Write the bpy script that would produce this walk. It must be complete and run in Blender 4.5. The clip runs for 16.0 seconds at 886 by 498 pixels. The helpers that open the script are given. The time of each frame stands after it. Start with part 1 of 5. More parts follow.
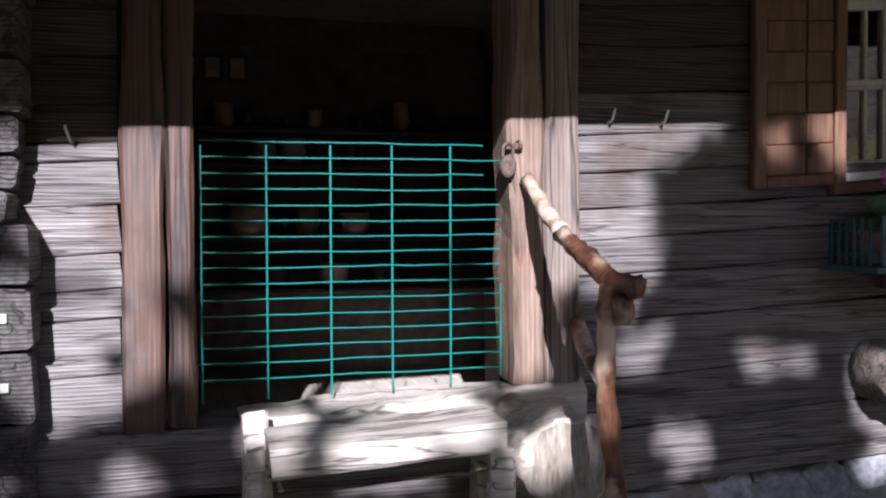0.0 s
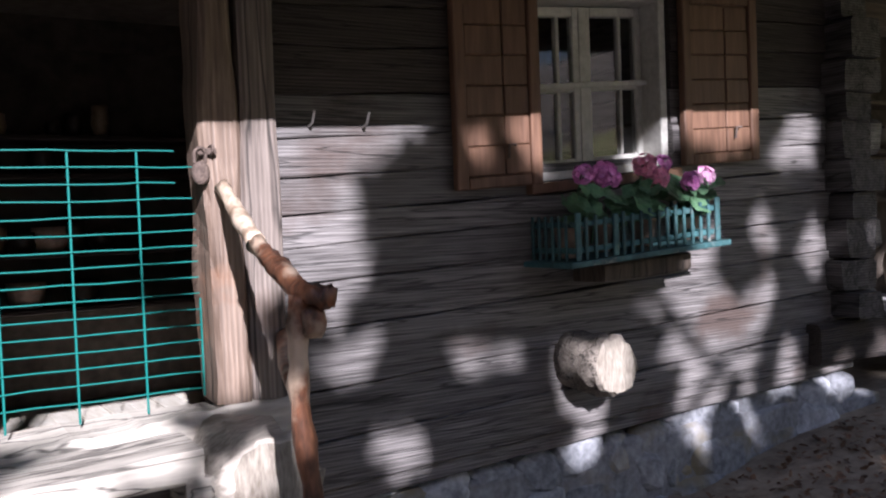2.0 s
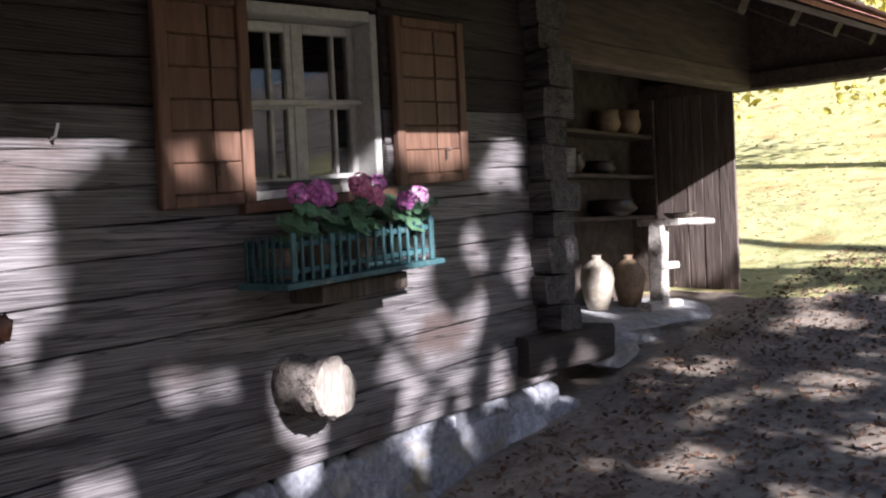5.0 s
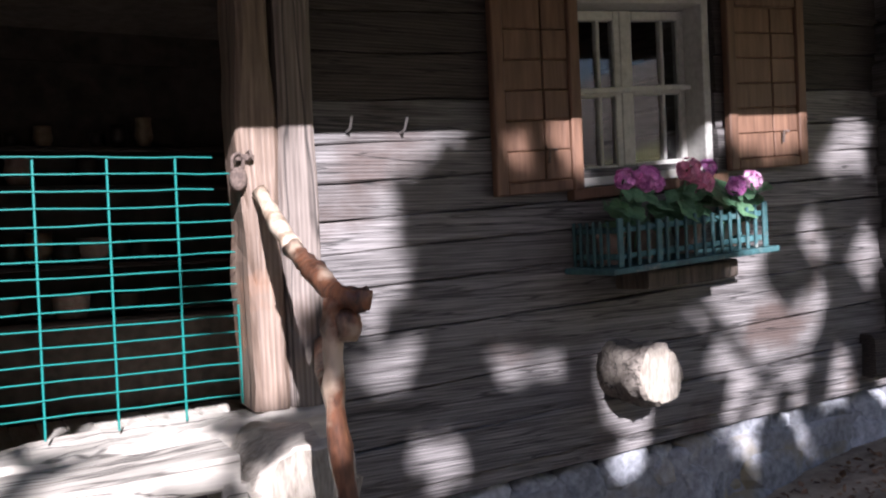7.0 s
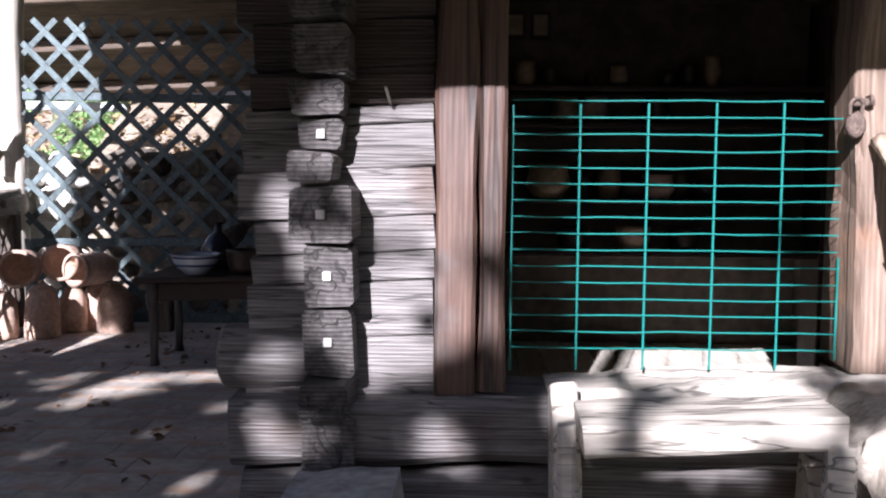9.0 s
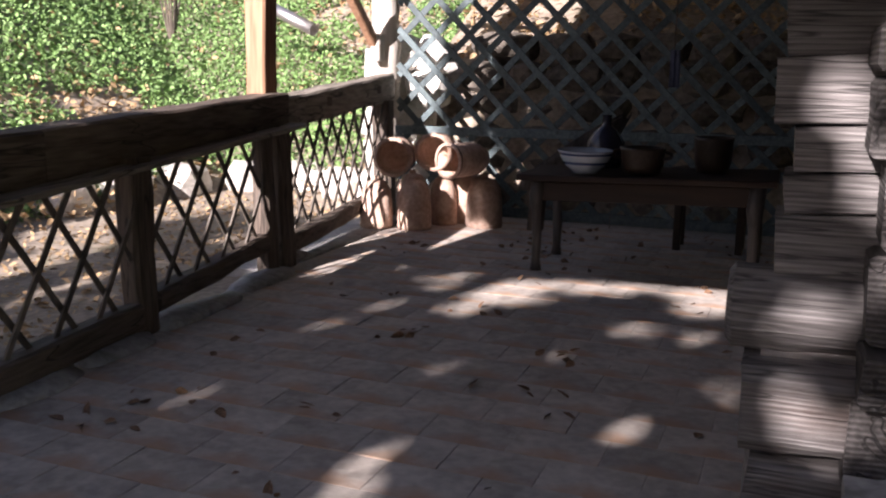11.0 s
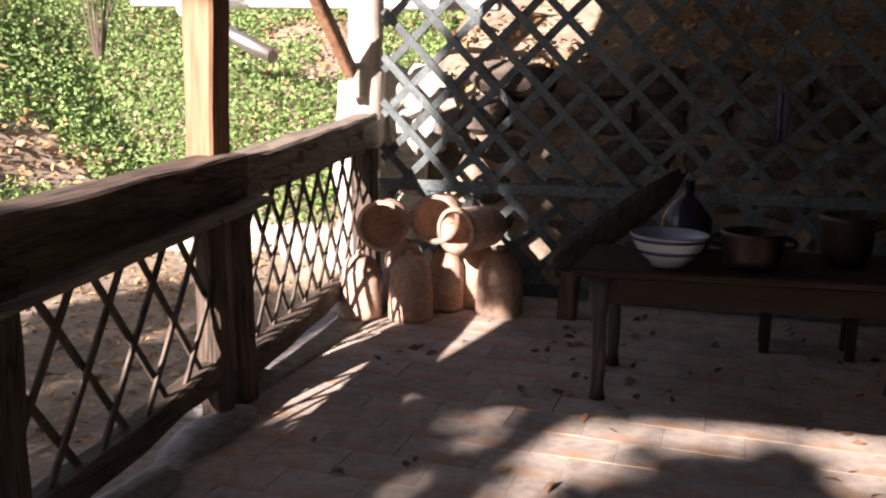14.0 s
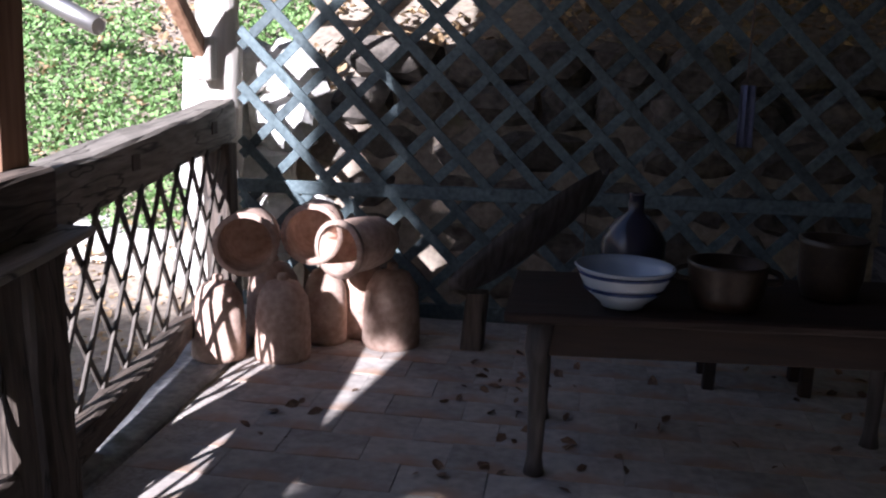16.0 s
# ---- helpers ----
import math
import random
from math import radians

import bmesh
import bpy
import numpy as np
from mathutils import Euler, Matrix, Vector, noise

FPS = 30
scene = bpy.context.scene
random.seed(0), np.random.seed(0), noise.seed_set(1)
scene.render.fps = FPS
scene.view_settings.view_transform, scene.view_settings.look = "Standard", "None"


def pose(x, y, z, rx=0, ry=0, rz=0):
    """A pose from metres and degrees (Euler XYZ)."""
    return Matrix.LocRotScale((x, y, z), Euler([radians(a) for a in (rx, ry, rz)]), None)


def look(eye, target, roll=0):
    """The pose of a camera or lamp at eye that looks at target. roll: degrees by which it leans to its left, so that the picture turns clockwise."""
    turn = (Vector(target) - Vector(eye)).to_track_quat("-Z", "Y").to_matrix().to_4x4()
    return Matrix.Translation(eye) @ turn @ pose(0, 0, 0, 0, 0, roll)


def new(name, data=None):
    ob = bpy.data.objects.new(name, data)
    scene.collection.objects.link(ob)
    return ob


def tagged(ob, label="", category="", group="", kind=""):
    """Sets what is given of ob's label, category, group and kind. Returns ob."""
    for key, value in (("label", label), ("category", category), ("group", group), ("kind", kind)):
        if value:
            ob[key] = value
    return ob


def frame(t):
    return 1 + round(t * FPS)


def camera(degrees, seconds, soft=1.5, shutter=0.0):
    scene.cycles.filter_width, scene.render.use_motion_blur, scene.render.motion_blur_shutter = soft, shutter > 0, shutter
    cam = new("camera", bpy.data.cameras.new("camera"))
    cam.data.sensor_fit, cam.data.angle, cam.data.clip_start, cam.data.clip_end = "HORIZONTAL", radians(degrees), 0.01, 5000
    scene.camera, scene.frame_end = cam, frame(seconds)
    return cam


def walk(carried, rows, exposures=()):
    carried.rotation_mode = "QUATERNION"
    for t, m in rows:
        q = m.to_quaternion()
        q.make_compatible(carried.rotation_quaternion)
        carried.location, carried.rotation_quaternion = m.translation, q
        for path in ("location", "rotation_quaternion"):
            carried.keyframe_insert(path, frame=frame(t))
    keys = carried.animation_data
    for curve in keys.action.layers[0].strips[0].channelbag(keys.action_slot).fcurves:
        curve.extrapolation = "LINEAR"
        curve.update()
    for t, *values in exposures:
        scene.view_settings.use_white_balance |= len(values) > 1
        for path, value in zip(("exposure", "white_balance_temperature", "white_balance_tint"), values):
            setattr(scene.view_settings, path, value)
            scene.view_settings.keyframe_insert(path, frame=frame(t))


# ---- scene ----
cam = camera(51.9, 16.0, soft=2.2)
PATH = [
    (0, (0.128, -0.014, 1.208), (0.665, 1.912, 1.146), -0.2),
    (0.5, (0.153, 0.0, 1.201), (0.826, 1.882, 1.125), -0.5),
    (1, (0.227, 0.04, 1.207), (1.028, 1.87, 1.094), -0.3),
    (1.5, (0.29, 0.035, 1.19), (1.21, 1.809, 1.103), -1.6),
    (2, (0.318, 0.042, 1.215), (1.353, 1.752, 1.15), -2.2),
    (2.5, (0.342, 0.047, 1.214), (1.543, 1.646, 1.186), -2.5),
    (3, (0.369, 0.076, 1.207), (1.687, 1.58, 1.196), -3.0),
    (3.5, (0.387, 0.077, 1.204), (1.795, 1.497, 1.194), -2.8),
    (3.7, (0.401, 0.102, 1.199), (1.843, 1.487, 1.189), -2.6),
    (5.8, (0.398, 0.09, 1.203), (1.899, 1.411, 1.161), -2.8),
    (6, (0.391, 0.076, 1.203), (1.791, 1.503, 1.165), -3.0),
    (6.5, (0.374, 0.054, 1.18), (1.621, 1.617, 1.145), -3.3),
    (7, (0.353, 0.067, 1.18), (1.305, 1.826, 1.154), -2.5),
    (7.5, (0.345, 0.063, 1.167), (1.053, 1.933, 1.158), -1.5),
    (8, (0.318, 0.066, 1.199), (0.845, 1.995, 1.169), -0.3),
    (8.5, (0.239, 0.086, 1.203), (0.432, 2.074, 1.095), 0.6),
    (9, (0.039, 0.146, 1.224), (-0.022, 2.139, 1.069), 0.5),
    (9.5, (-0.157, 0.192, 1.22), (-0.507, 2.151, 1.025), 0.2),
    (10, (-0.305, 0.332, 1.183), (-0.882, 2.225, 0.898), 1.5),
    (10.2, (-0.365, 0.419, 1.18), (-0.998, 2.286, 0.844), 1.3),
    (12.3, (-1.123, 1.353, 1.275), (-1.852, 3.166, 0.849), 1.1),
    (12.5, (-1.219, 1.472, 1.249), (-1.923, 3.296, 0.828), 2.2),
    (13, (-1.428, 1.737, 1.278), (-1.985, 3.601, 0.811), 1.3),
    (13.5, (-1.519, 2.02, 1.301), (-2.045, 3.91, 0.911), -0.1),
    (14, (-1.52, 2.161, 1.329), (-2.112, 4.036, 0.962), 1.2),
    (14.5, (-1.547, 2.253, 1.31), (-2.066, 4.138, 0.888), 2.0),
    (15, (-1.701, 2.461, 1.298), (-2.176, 4.354, 0.859), 2.8),
    (15.5, (-1.83, 2.701, 1.321), (-2.16, 4.615, 0.845), 3.0),
    (16, (-1.927, 3.041, 1.369), (-2.202, 4.978, 0.952), 2.0),
]
EXPOSURES = [(0, 1.15, 5850, 22), (2, 1.22, 5850, 22), (3.5, 1.44, 5900, 22), (7.5, 1.52, 5900, 22), (8.5, 1.62, 5900, 22), (9.3, 1.6, 5900, 22), (9.9, 1.62, 7000, 26), (10.2, 1.6, 7000, 26), (12.2, 1.6, 5800, 22),
             (13.6, 1.6, 5800, 22), (13.95, 1.63, 7500, 30), (14.1, 1.63, 7300, 30), (14.4, 1.6, 5800, 22), (16, 1.64, 5700, 22)]
walk(cam, [(t, look(eye, target, roll)) for t, eye, target, roll in PATH], EXPOSURES)

# ---- world, sun
SUN_TO = Vector((-0.25, -1.0, 0.47))
world = bpy.data.worlds.new("world")
scene.world = world
world.use_nodes = True
wn = world.node_tree
sky = wn.nodes.new("ShaderNodeTexSky")
sky.sky_type, sky.sun_disc = "NISHITA", False
sky.sun_elevation = math.asin(SUN_TO.normalized().z)
sky.sun_rotation = math.atan2(SUN_TO.x, SUN_TO.y)
wn.links.new(sky.outputs[0], wn.nodes["Background"].inputs[0])
wn.nodes["Background"].inputs[1].default_value = 0.05
sun_data = bpy.data.lights.new("sun", "SUN")
sun_data.energy, sun_data.angle, sun_data.color = 5.0, radians(0.53), (1.0, 0.96, 0.90)
sun = new("sun", sun_data)
sun.matrix_world = look(SUN_TO * 20, (0, 0, 0))

# ---- materials
def mat(name, c1, c2, scale=(8, 8, 8), rough=0.8, bump=0.3, fine=6.0, tint=0.25, metal=0.0, spots=None, coat=0.0, island=False, crack=None, rings=None):
    """Two-scale noise between two colours along stretched axes, fine grain, tint by piece."""
    m = bpy.data.materials.new(name)
    m.use_nodes = True
    t, p = m.node_tree, m.node_tree.nodes["Principled BSDF"]
    n, l = t.nodes.new, t.links.new
    co = n("ShaderNodeTexCoord")
    mp = n("ShaderNodeMapping")
    mp.inputs["Scale"].default_value = scale
    l(co.outputs["Object"], mp.inputs[0])
    inf = n("ShaderNodeObjectInfo") if not island else n("ShaderNodeNewGeometry")
    rnd = inf.outputs["Random"] if not island else inf.outputs["Random Per Island"]
    shift = n("ShaderNodeMath"); shift.operation = "MULTIPLY"; shift.inputs[1].default_value = 37.0
    l(rnd, shift.inputs[0])
    vec = n("ShaderNodeVectorMath"); vec.operation = "ADD"
    l(mp.outputs[0], vec.inputs[0]); l(shift.outputs[0], vec.inputs[1])
    a = n("ShaderNodeTexNoise"); a.inputs["Scale"].default_value = 1.0; a.inputs["Detail"].default_value = 6; a.inputs["Distortion"].default_value = 0.6
    b = n("ShaderNodeTexNoise"); b.inputs["Scale"].default_value = fine; b.inputs["Detail"].default_value = 4
    l(vec.outputs[0], a.inputs[0]); l(vec.outputs[0], b.inputs[0])
    mixn = n("ShaderNodeMath"); mixn.operation = "MULTIPLY_ADD"; mixn.inputs[1].default_value = 0.5
    half = n("ShaderNodeMath"); half.operation = "MULTIPLY"; half.inputs[1].default_value = 0.5
    l(b.outputs[0], half.inputs[0]); l(a.outputs[0], mixn.inputs[0]); l(half.outputs[0], mixn.inputs[2])
    ramp = n("ShaderNodeValToRGB")
    ramp.color_ramp.elements[0].position, ramp.color_ramp.elements[1].position = 0.36, 0.64
    ramp.color_ramp.elements[0].color, ramp.color_ramp.elements[1].color = (*c1, 1), (*c2, 1)
    l(mixn.outputs[0], ramp.inputs[0])
    col = ramp.outputs[0]
    if spots:
        sc, th, cs = spots
        s = n("ShaderNodeTexNoise"); s.inputs["Scale"].default_value = sc; s.inputs["Detail"].default_value = 5
        l(co.outputs["Object"], s.inputs[0])
        r = n("ShaderNodeValToRGB")
        r.color_ramp.elements[0].position, r.color_ramp.elements[1].position = th, th + 0.12
        l(s.outputs[0], r.inputs[0])
        mx = n("ShaderNodeMixRGB"); mx.inputs[2].default_value = (*cs, 1)
        l(r.outputs[0], mx.inputs[0]); l(col, mx.inputs[1])
        col = mx.outputs[0]
    height = mixn.outputs[0]
    if crack:
        cm = n("ShaderNodeMapping"); cm.inputs["Scale"].default_value = crack
        l(co.outputs["Object"], cm.inputs[0])
        cv = n("ShaderNodeVectorMath"); cv.operation = "ADD"
        l(cm.outputs[0], cv.inputs[0]); l(shift.outputs[0], cv.inputs[1])
        cn = n("ShaderNodeTexNoise"); cn.inputs["Scale"].default_value = 1.0; cn.inputs["Detail"].default_value = 3; cn.inputs["Distortion"].default_value = .3
        l(cv.outputs[0], cn.inputs[0])
        off = n("ShaderNodeMath"); off.operation = "SUBTRACT"; off.inputs[1].default_value = .5
        ab = n("ShaderNodeMath"); ab.operation = "ABSOLUTE"
        l(cn.outputs[0], off.inputs[0]); l(off.outputs[0], ab.inputs[0])
        cr = n("ShaderNodeMapRange"); cr.inputs[1].default_value, cr.inputs[2].default_value, cr.inputs[3].default_value = .002, .016, .28
        l(ab.outputs[0], cr.inputs[0])
        mu = n("ShaderNodeMixRGB"); mu.blend_type = "MULTIPLY"; mu.inputs[0].default_value = 1
        l(col, mu.inputs[1]); l(cr.outputs[0], mu.inputs[2])
        col = mu.outputs[0]
        hm = n("ShaderNodeMath"); hm.operation = "MULTIPLY"
        l(mixn.outputs[0], hm.inputs[0]); l(cr.outputs[0], hm.inputs[1])
        height = hm.outputs[0]
    if rings:
        direction, stretch, pitch, depth = rings
        rm = n("ShaderNodeMapping"); rm.inputs["Scale"].default_value = stretch
        l(co.outputs["Object"], rm.inputs[0])
        rv = n("ShaderNodeVectorMath"); rv.operation = "ADD"
        l(rm.outputs[0], rv.inputs[0]); l(shift.outputs[0], rv.inputs[1])
        rw = n("ShaderNodeTexWave"); rw.bands_direction = direction
        rw.inputs["Scale"].default_value, rw.inputs["Distortion"].default_value = .314 / pitch, 9
        rw.inputs["Detail"].default_value, rw.inputs["Detail Scale"].default_value = 2.5, .22
        l(rv.outputs[0], rw.inputs[0])
        rr = n("ShaderNodeMapRange"); rr.inputs[3].default_value, rr.inputs[4].default_value = 1 - depth, 1 + depth * .6
        l(rw.outputs["Fac"], rr.inputs[0])
        ru = n("ShaderNodeMixRGB"); ru.blend_type = "MULTIPLY"; ru.inputs[0].default_value = 1
        l(col, ru.inputs[1]); l(rr.outputs[0], ru.inputs[2])
        col = ru.outputs[0]
        rh = n("ShaderNodeMath"); rh.operation = "MULTIPLY"
        l(height, rh.inputs[0]); l(rr.outputs[0], rh.inputs[1])
        height = rh.outputs[0]
    hv = n("ShaderNodeHueSaturation")
    sc2 = n("ShaderNodeMapRange"); sc2.inputs[3].default_value, sc2.inputs[4].default_value = 1 - tint, 1 + tint
    l(rnd, sc2.inputs[0]); l(sc2.outputs[0], hv.inputs["Value"]); l(col, hv.inputs["Color"])
    l(hv.outputs[0], p.inputs["Base Color"])
    p.inputs["Roughness"].default_value, p.inputs["Metallic"].default_value = rough, metal
    p.inputs["Coat Weight"].default_value = coat
    if bump:
        bp = n("ShaderNodeBump"); bp.inputs["Strength"].default_value = bump; bp.inputs["Distance"].default_value = 0.012
        l(height, bp.inputs["Height"]); l(bp.outputs[0], p.inputs["Normal"])
    return m

def plain(name, c, rough=0.5, metal=0.0, alpha=None):
    m = bpy.data.materials.new(name)
    m.use_nodes = True
    p = m.node_tree.nodes["Principled BSDF"]
    p.inputs["Base Color"].default_value, p.inputs["Roughness"].default_value, p.inputs["Metallic"].default_value = (*c, 1), rough, metal
    return m

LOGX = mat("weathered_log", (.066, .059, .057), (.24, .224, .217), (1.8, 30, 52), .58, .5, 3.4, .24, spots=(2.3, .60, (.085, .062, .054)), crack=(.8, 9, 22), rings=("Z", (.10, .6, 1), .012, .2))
# Darker copy of weathered_log: eave shade is put into the upper logs' colour.
LOGX2 = mat("weathered_log_shaded", (.03, .024, .021), (.078, .062, .054), (2.2, 40, 75), .8, .7, 3.0, .22, crack=(.9, 12, 30), rings=("Z", (.10, .6, 1), .012, .3))
# Darker than the front logs: veranda shade is partly in this colour.
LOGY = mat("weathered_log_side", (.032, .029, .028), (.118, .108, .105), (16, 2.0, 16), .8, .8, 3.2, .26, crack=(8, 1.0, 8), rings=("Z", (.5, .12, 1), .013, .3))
JAMB = mat("red_brown_timber", (.056, .029, .021), (.128, .074, .054), (34, 34, 1.4), .55, .35, 3.0, .14, spots=(2.6, .60, (.125, .108, .10)), crack=(6, 6, .28), rings=("X", (1, .6, .05), .016, .13))
JAMBG = mat("grey_brown_timber", (.135, .108, .092), (.275, .228, .197), (34, 34, 1.4), .75, .35, 3.0, .12, spots=(3.0, .60, (.19, .12, .09)), crack=(6, 6, .28), rings=("X", (1, .6, .05), .016, .2))
JAMBO = mat("orange_brown_timber", (.12, .082, .06), (.26, .19, .145), (30, 30, 1.6), .6, .5, 3.0, .1, spots=(3.0, .56, (.25, .13, .075)), crack=(5, 5, .3), rings=("X", (1, .6, .06), .017, .14))
SHUT = mat("brown_stained_board", (.098, .048, .028), (.195, .104, .064), (20, 20, 1.8), .6, .4, 3.0, .1)
# Pale spots are peeled wood, with sunlit highlights put into the colour.
BARK = mat("peeled_branch", (.045, .022, .016), (.30, .125, .065), (12, 12, 4), .42, .8, 4.0, .1, spots=(6, .53, (.60, .45, .33)))
PALE = mat("pale_step_timber", (.40, .36, .31), (.70, .65, .57), (2.4, 16, 18), .85, .5, 3.0, .15, crack=(.7, 8, 11))
FLOORW = mat("worn_floorboard", (.62, .57, .48), (.80, .76, .68), (14, 2, 14), .8, .3, 3.0, .1)
LIME = mat("limewashed_stone", (.17, .178, .195), (.44, .455, .49), (7, 7, 7), .95, .9, 5.0, .28, spots=(3.5, .56, (.31, .27, .19)))
MORT = mat("lime_mortar", (.17, .172, .18), (.40, .41, .44), (6, 6, 6), .95, .8, 5.0, .1, spots=(2.6, .55, (.30, .26, .19)))
TEAL = plain("green_coated_wire", (.008, .17, .15), .35)
BOXP = mat("blue_green_paint", (.018, .06, .066), (.05, .135, .142), (10, 10, 10), .6, .3, 5.0, .25, spots=(16, .62, (.20, .21, .19)))
WHITE = mat("white_window_paint", (.40, .39, .355), (.58, .57, .53), (9, 9, 9), .5, .15, 5.0, .04)
IRON = mat("rusty_iron", (.07, .05, .042), (.20, .15, .125), (40, 40, 40), .8, .5, 4.0, .1, metal=.3)
# Pale copy for the rail top: sun glare is put into its colour.
BARKP = mat("bare_sunlit_branch", (.22, .15, .10), (.66, .54, .42), (10, 10, 4), .5, .7, 4.0, .1, spots=(7, .60, (.12, .06, .04)))
CUT = mat("cut_log_wood", (.34, .30, .25), (.66, .60, .52), (5, 22, 22), .9, .7, 4.0, .1, spots=(4, .62, (.24, .20, .16)))
STEEL = plain("galvanised_steel", (.55, .54, .53), .38, .9)
NAIL = plain("pale_peg", (.55, .53, .50), .7)
TERRA = mat("terracotta", (.33, .215, .165), (.56, .41, .33), (7, 7, 7), .85, .3, 5.0, .18, spots=(5, .62, (.55, .42, .33)))
PAVE = mat("worn_paver", (.33, .295, .265), (.55, .50, .45), (4, 4, 4), .9, .5, 6.0, .09, spots=(2.3, .52, (.45, .30, .21)))
JOINT = mat("paver_bed", (.30, .265, .235), (.50, .455, .41), (14, 14, 14), .95, .6, 5.0, .0)
KERB = mat("mossy_kerb_stone", (.22, .22, .22), (.42, .42, .42), (8, 8, 8), .95, .8, 4.0, .1, spots=(4, .6, (.13, .13, .10)))
EARTH = mat("leafy_earth", (.18, .145, .112), (.39, .33, .26), (3, 3, 3), .95, 1.0, 7.0, .0, spots=(1.3, .62, (.13, .12, .05)))
GRASS = mat("autumn_grass", (.30, .31, .10), (.70, .65, .32), (4, 4, 4), .95, .8, 9.0, .0, spots=(1.1, .6, (.40, .27, .10)))
RAILD = mat("dark_rail_timber", (.045, .034, .026), (.16, .125, .10), (18, 1.6, 18), .75, .7, 3.0, .12, crack=(10, .8, 10))
RAILP = mat("dark_post_timber", (.045, .034, .026), (.15, .115, .09), (18, 18, 1.6), .75, .7, 3.0, .12, crack=(10, 10, .8))
RAILG = mat("grey_rail_timber", (.16, .14, .115), (.36, .32, .27), (18, 1.6, 18), .8, .7, 3.0, .1, crack=(9, .7, 9))
POSTO = mat("orange_brown_post", (.25, .125, .07), (.48, .28, .175), (14, 14, 1.2), .75, .5, 3.0, .1)
# Near-white tone: sun glare on the corner post is put into the colour.
POSTW = mat("sun_glare_log_post", (.42, .38, .33), (.66, .62, .56), (10, 10, 1.2), .85, .7, 3.0, .1)
LATT = mat("blue_grey_lattice_paint", (.045, .066, .072), (.12, .16, .168), (9, 9, 9), .7, .3, 5.0, .25)
SLAT = mat("grey_brown_slat", (.055, .045, .038), (.17, .145, .12), (12, 4, 4), .75, .4, 4.0, .2)
# Table wood and legs: veranda gloom is put into these very dark colours.
TABLE = mat("dark_red_table_wood", (.012, .006, .004), (.035, .017, .011), (2, 14, 14), .65, .4, 3.0, .1)
TLEG = mat("worn_table_leg", (.03, .026, .025), (.11, .098, .096), (14, 14, 2), .6, .4, 3.0, .1)
ENAMEL = plain("white_enamel", (.42, .48, .56), .22)
ENBLUE = plain("dark_blue_enamel", (.03, .05, .14), .2)
# Near-black brown: gloom over shelves and table is put into this glaze.
GLAZE = mat("brown_glazed_clay", (.02, .013, .009), (.05, .033, .022), (9, 9, 9), .4, .2, 5.0, .15)
TAN = mat("tan_stoneware", (.20, .135, .08), (.36, .26, .165), (8, 8, 8), .45, .2, 5.0, .15)
CREAM = mat("cream_stoneware", (.28, .24, .18), (.46, .41, .33), (8, 8, 8), .45, .2, 5.0, .15)
# Pale colour stands in for sun glare on the wall end.
WASH = mat("sun_glare_stone", (.52, .50, .46), (.80, .78, .74), (5, 5, 5), .95, .8, 5.0, .12)
# Darker copy of field_stone: shade behind the lattice is put into the colour.
DSTONE = mat("shaded_brown_stone", (.07, .06, .05), (.20, .172, .145), (6, 6, 6), .95, .9, 4.0, .3)
ROCK = mat("field_stone", (.34, .32, .29), (.68, .65, .60), (6, 6, 6), .95, .9, 4.0, .25)
PIPE = plain("white_plastic_pipe", (.72, .74, .76), .4)
IVY = mat("ivy_leaf", (.085, .18, .048), (.25, .40, .14), (5, 5, 5), .6, 0, 5.0, .45, island=True)
LITTER = mat("fallen_leaf", (.27, .17, .085), (.52, .38, .22), (5, 5, 5), .85, 0, 5.0, .4, island=True)
DEADL = mat("dark_fallen_leaf", (.09, .052, .034), (.27, .16, .095), (25, 25, 25), .8, 0, 5.0, .4, island=True)
CROWN = mat("tree_leaf", (.05, .09, .02), (.14, .17, .04), (5, 5, 5), .7, 0, 5.0, .4, island=True)
YLEAF = mat("yellow_tree_leaf", (.42, .36, .05), (.62, .55, .12), (5, 5, 5), .7, 0, 5.0, .3, island=True)
TRUNK = mat("tree_bark", (.06, .05, .04), (.18, .15, .12), (10, 10, 2), .95, 1.0, 4.0, .1)
TILE = mat("clay_roof_tile", (.28, .13, .09), (.46, .24, .17), (9, 9, 9), .85, .4, 4.0, .2)
SOFF = mat("dark_soffit_board", (.05, .038, .03), (.14, .105, .08), (1.5, 12, 12), .85, .6, 3.0, .2)
ROOM = mat("dark_plaster", (.05, .04, .032), (.12, .095, .075), (3, 3, 3), .95, .4, 5.0, .0)
PLANK = mat("weathered_plank", (.07, .052, .042), (.20, .155, .128), (24, 24, 1.6), .85, .7, 3.0, .2)
GLEAF = mat("geranium_leaf", (.05, .14, .06), (.14, .27, .15), (20, 20, 20), .6, .3, 4.0, .2)
FLOWS = [mat("magenta_petal", (.62, .13, .52), (.90, .42, .78), (60, 60, 60), .7, 0, 4.0, .2, island=True),
         mat("rose_petal", (.70, .17, .38), (.90, .45, .58), (60, 60, 60), .7, 0, 4.0, .2, island=True),
         mat("pink_petal", (.72, .32, .58), (.90, .60, .80), (60, 60, 60), .7, 0, 4.0, .2, island=True)]
GLASS = bpy.data.materials.new("window_glass")
GLASS.use_nodes = True
gp = GLASS.node_tree.nodes["Principled BSDF"]
gp.inputs["Transmission Weight"].default_value, gp.inputs["Roughness"].default_value, gp.inputs["IOR"].default_value = 1.0, 0.03, 1.45
DGLASS = bpy.data.materials.new("dark_bottle_glass")
DGLASS.use_nodes = True
gp = DGLASS.node_tree.nodes["Principled BSDF"]
gp.inputs["Base Color"].default_value = (.03, .03, .05, 1)
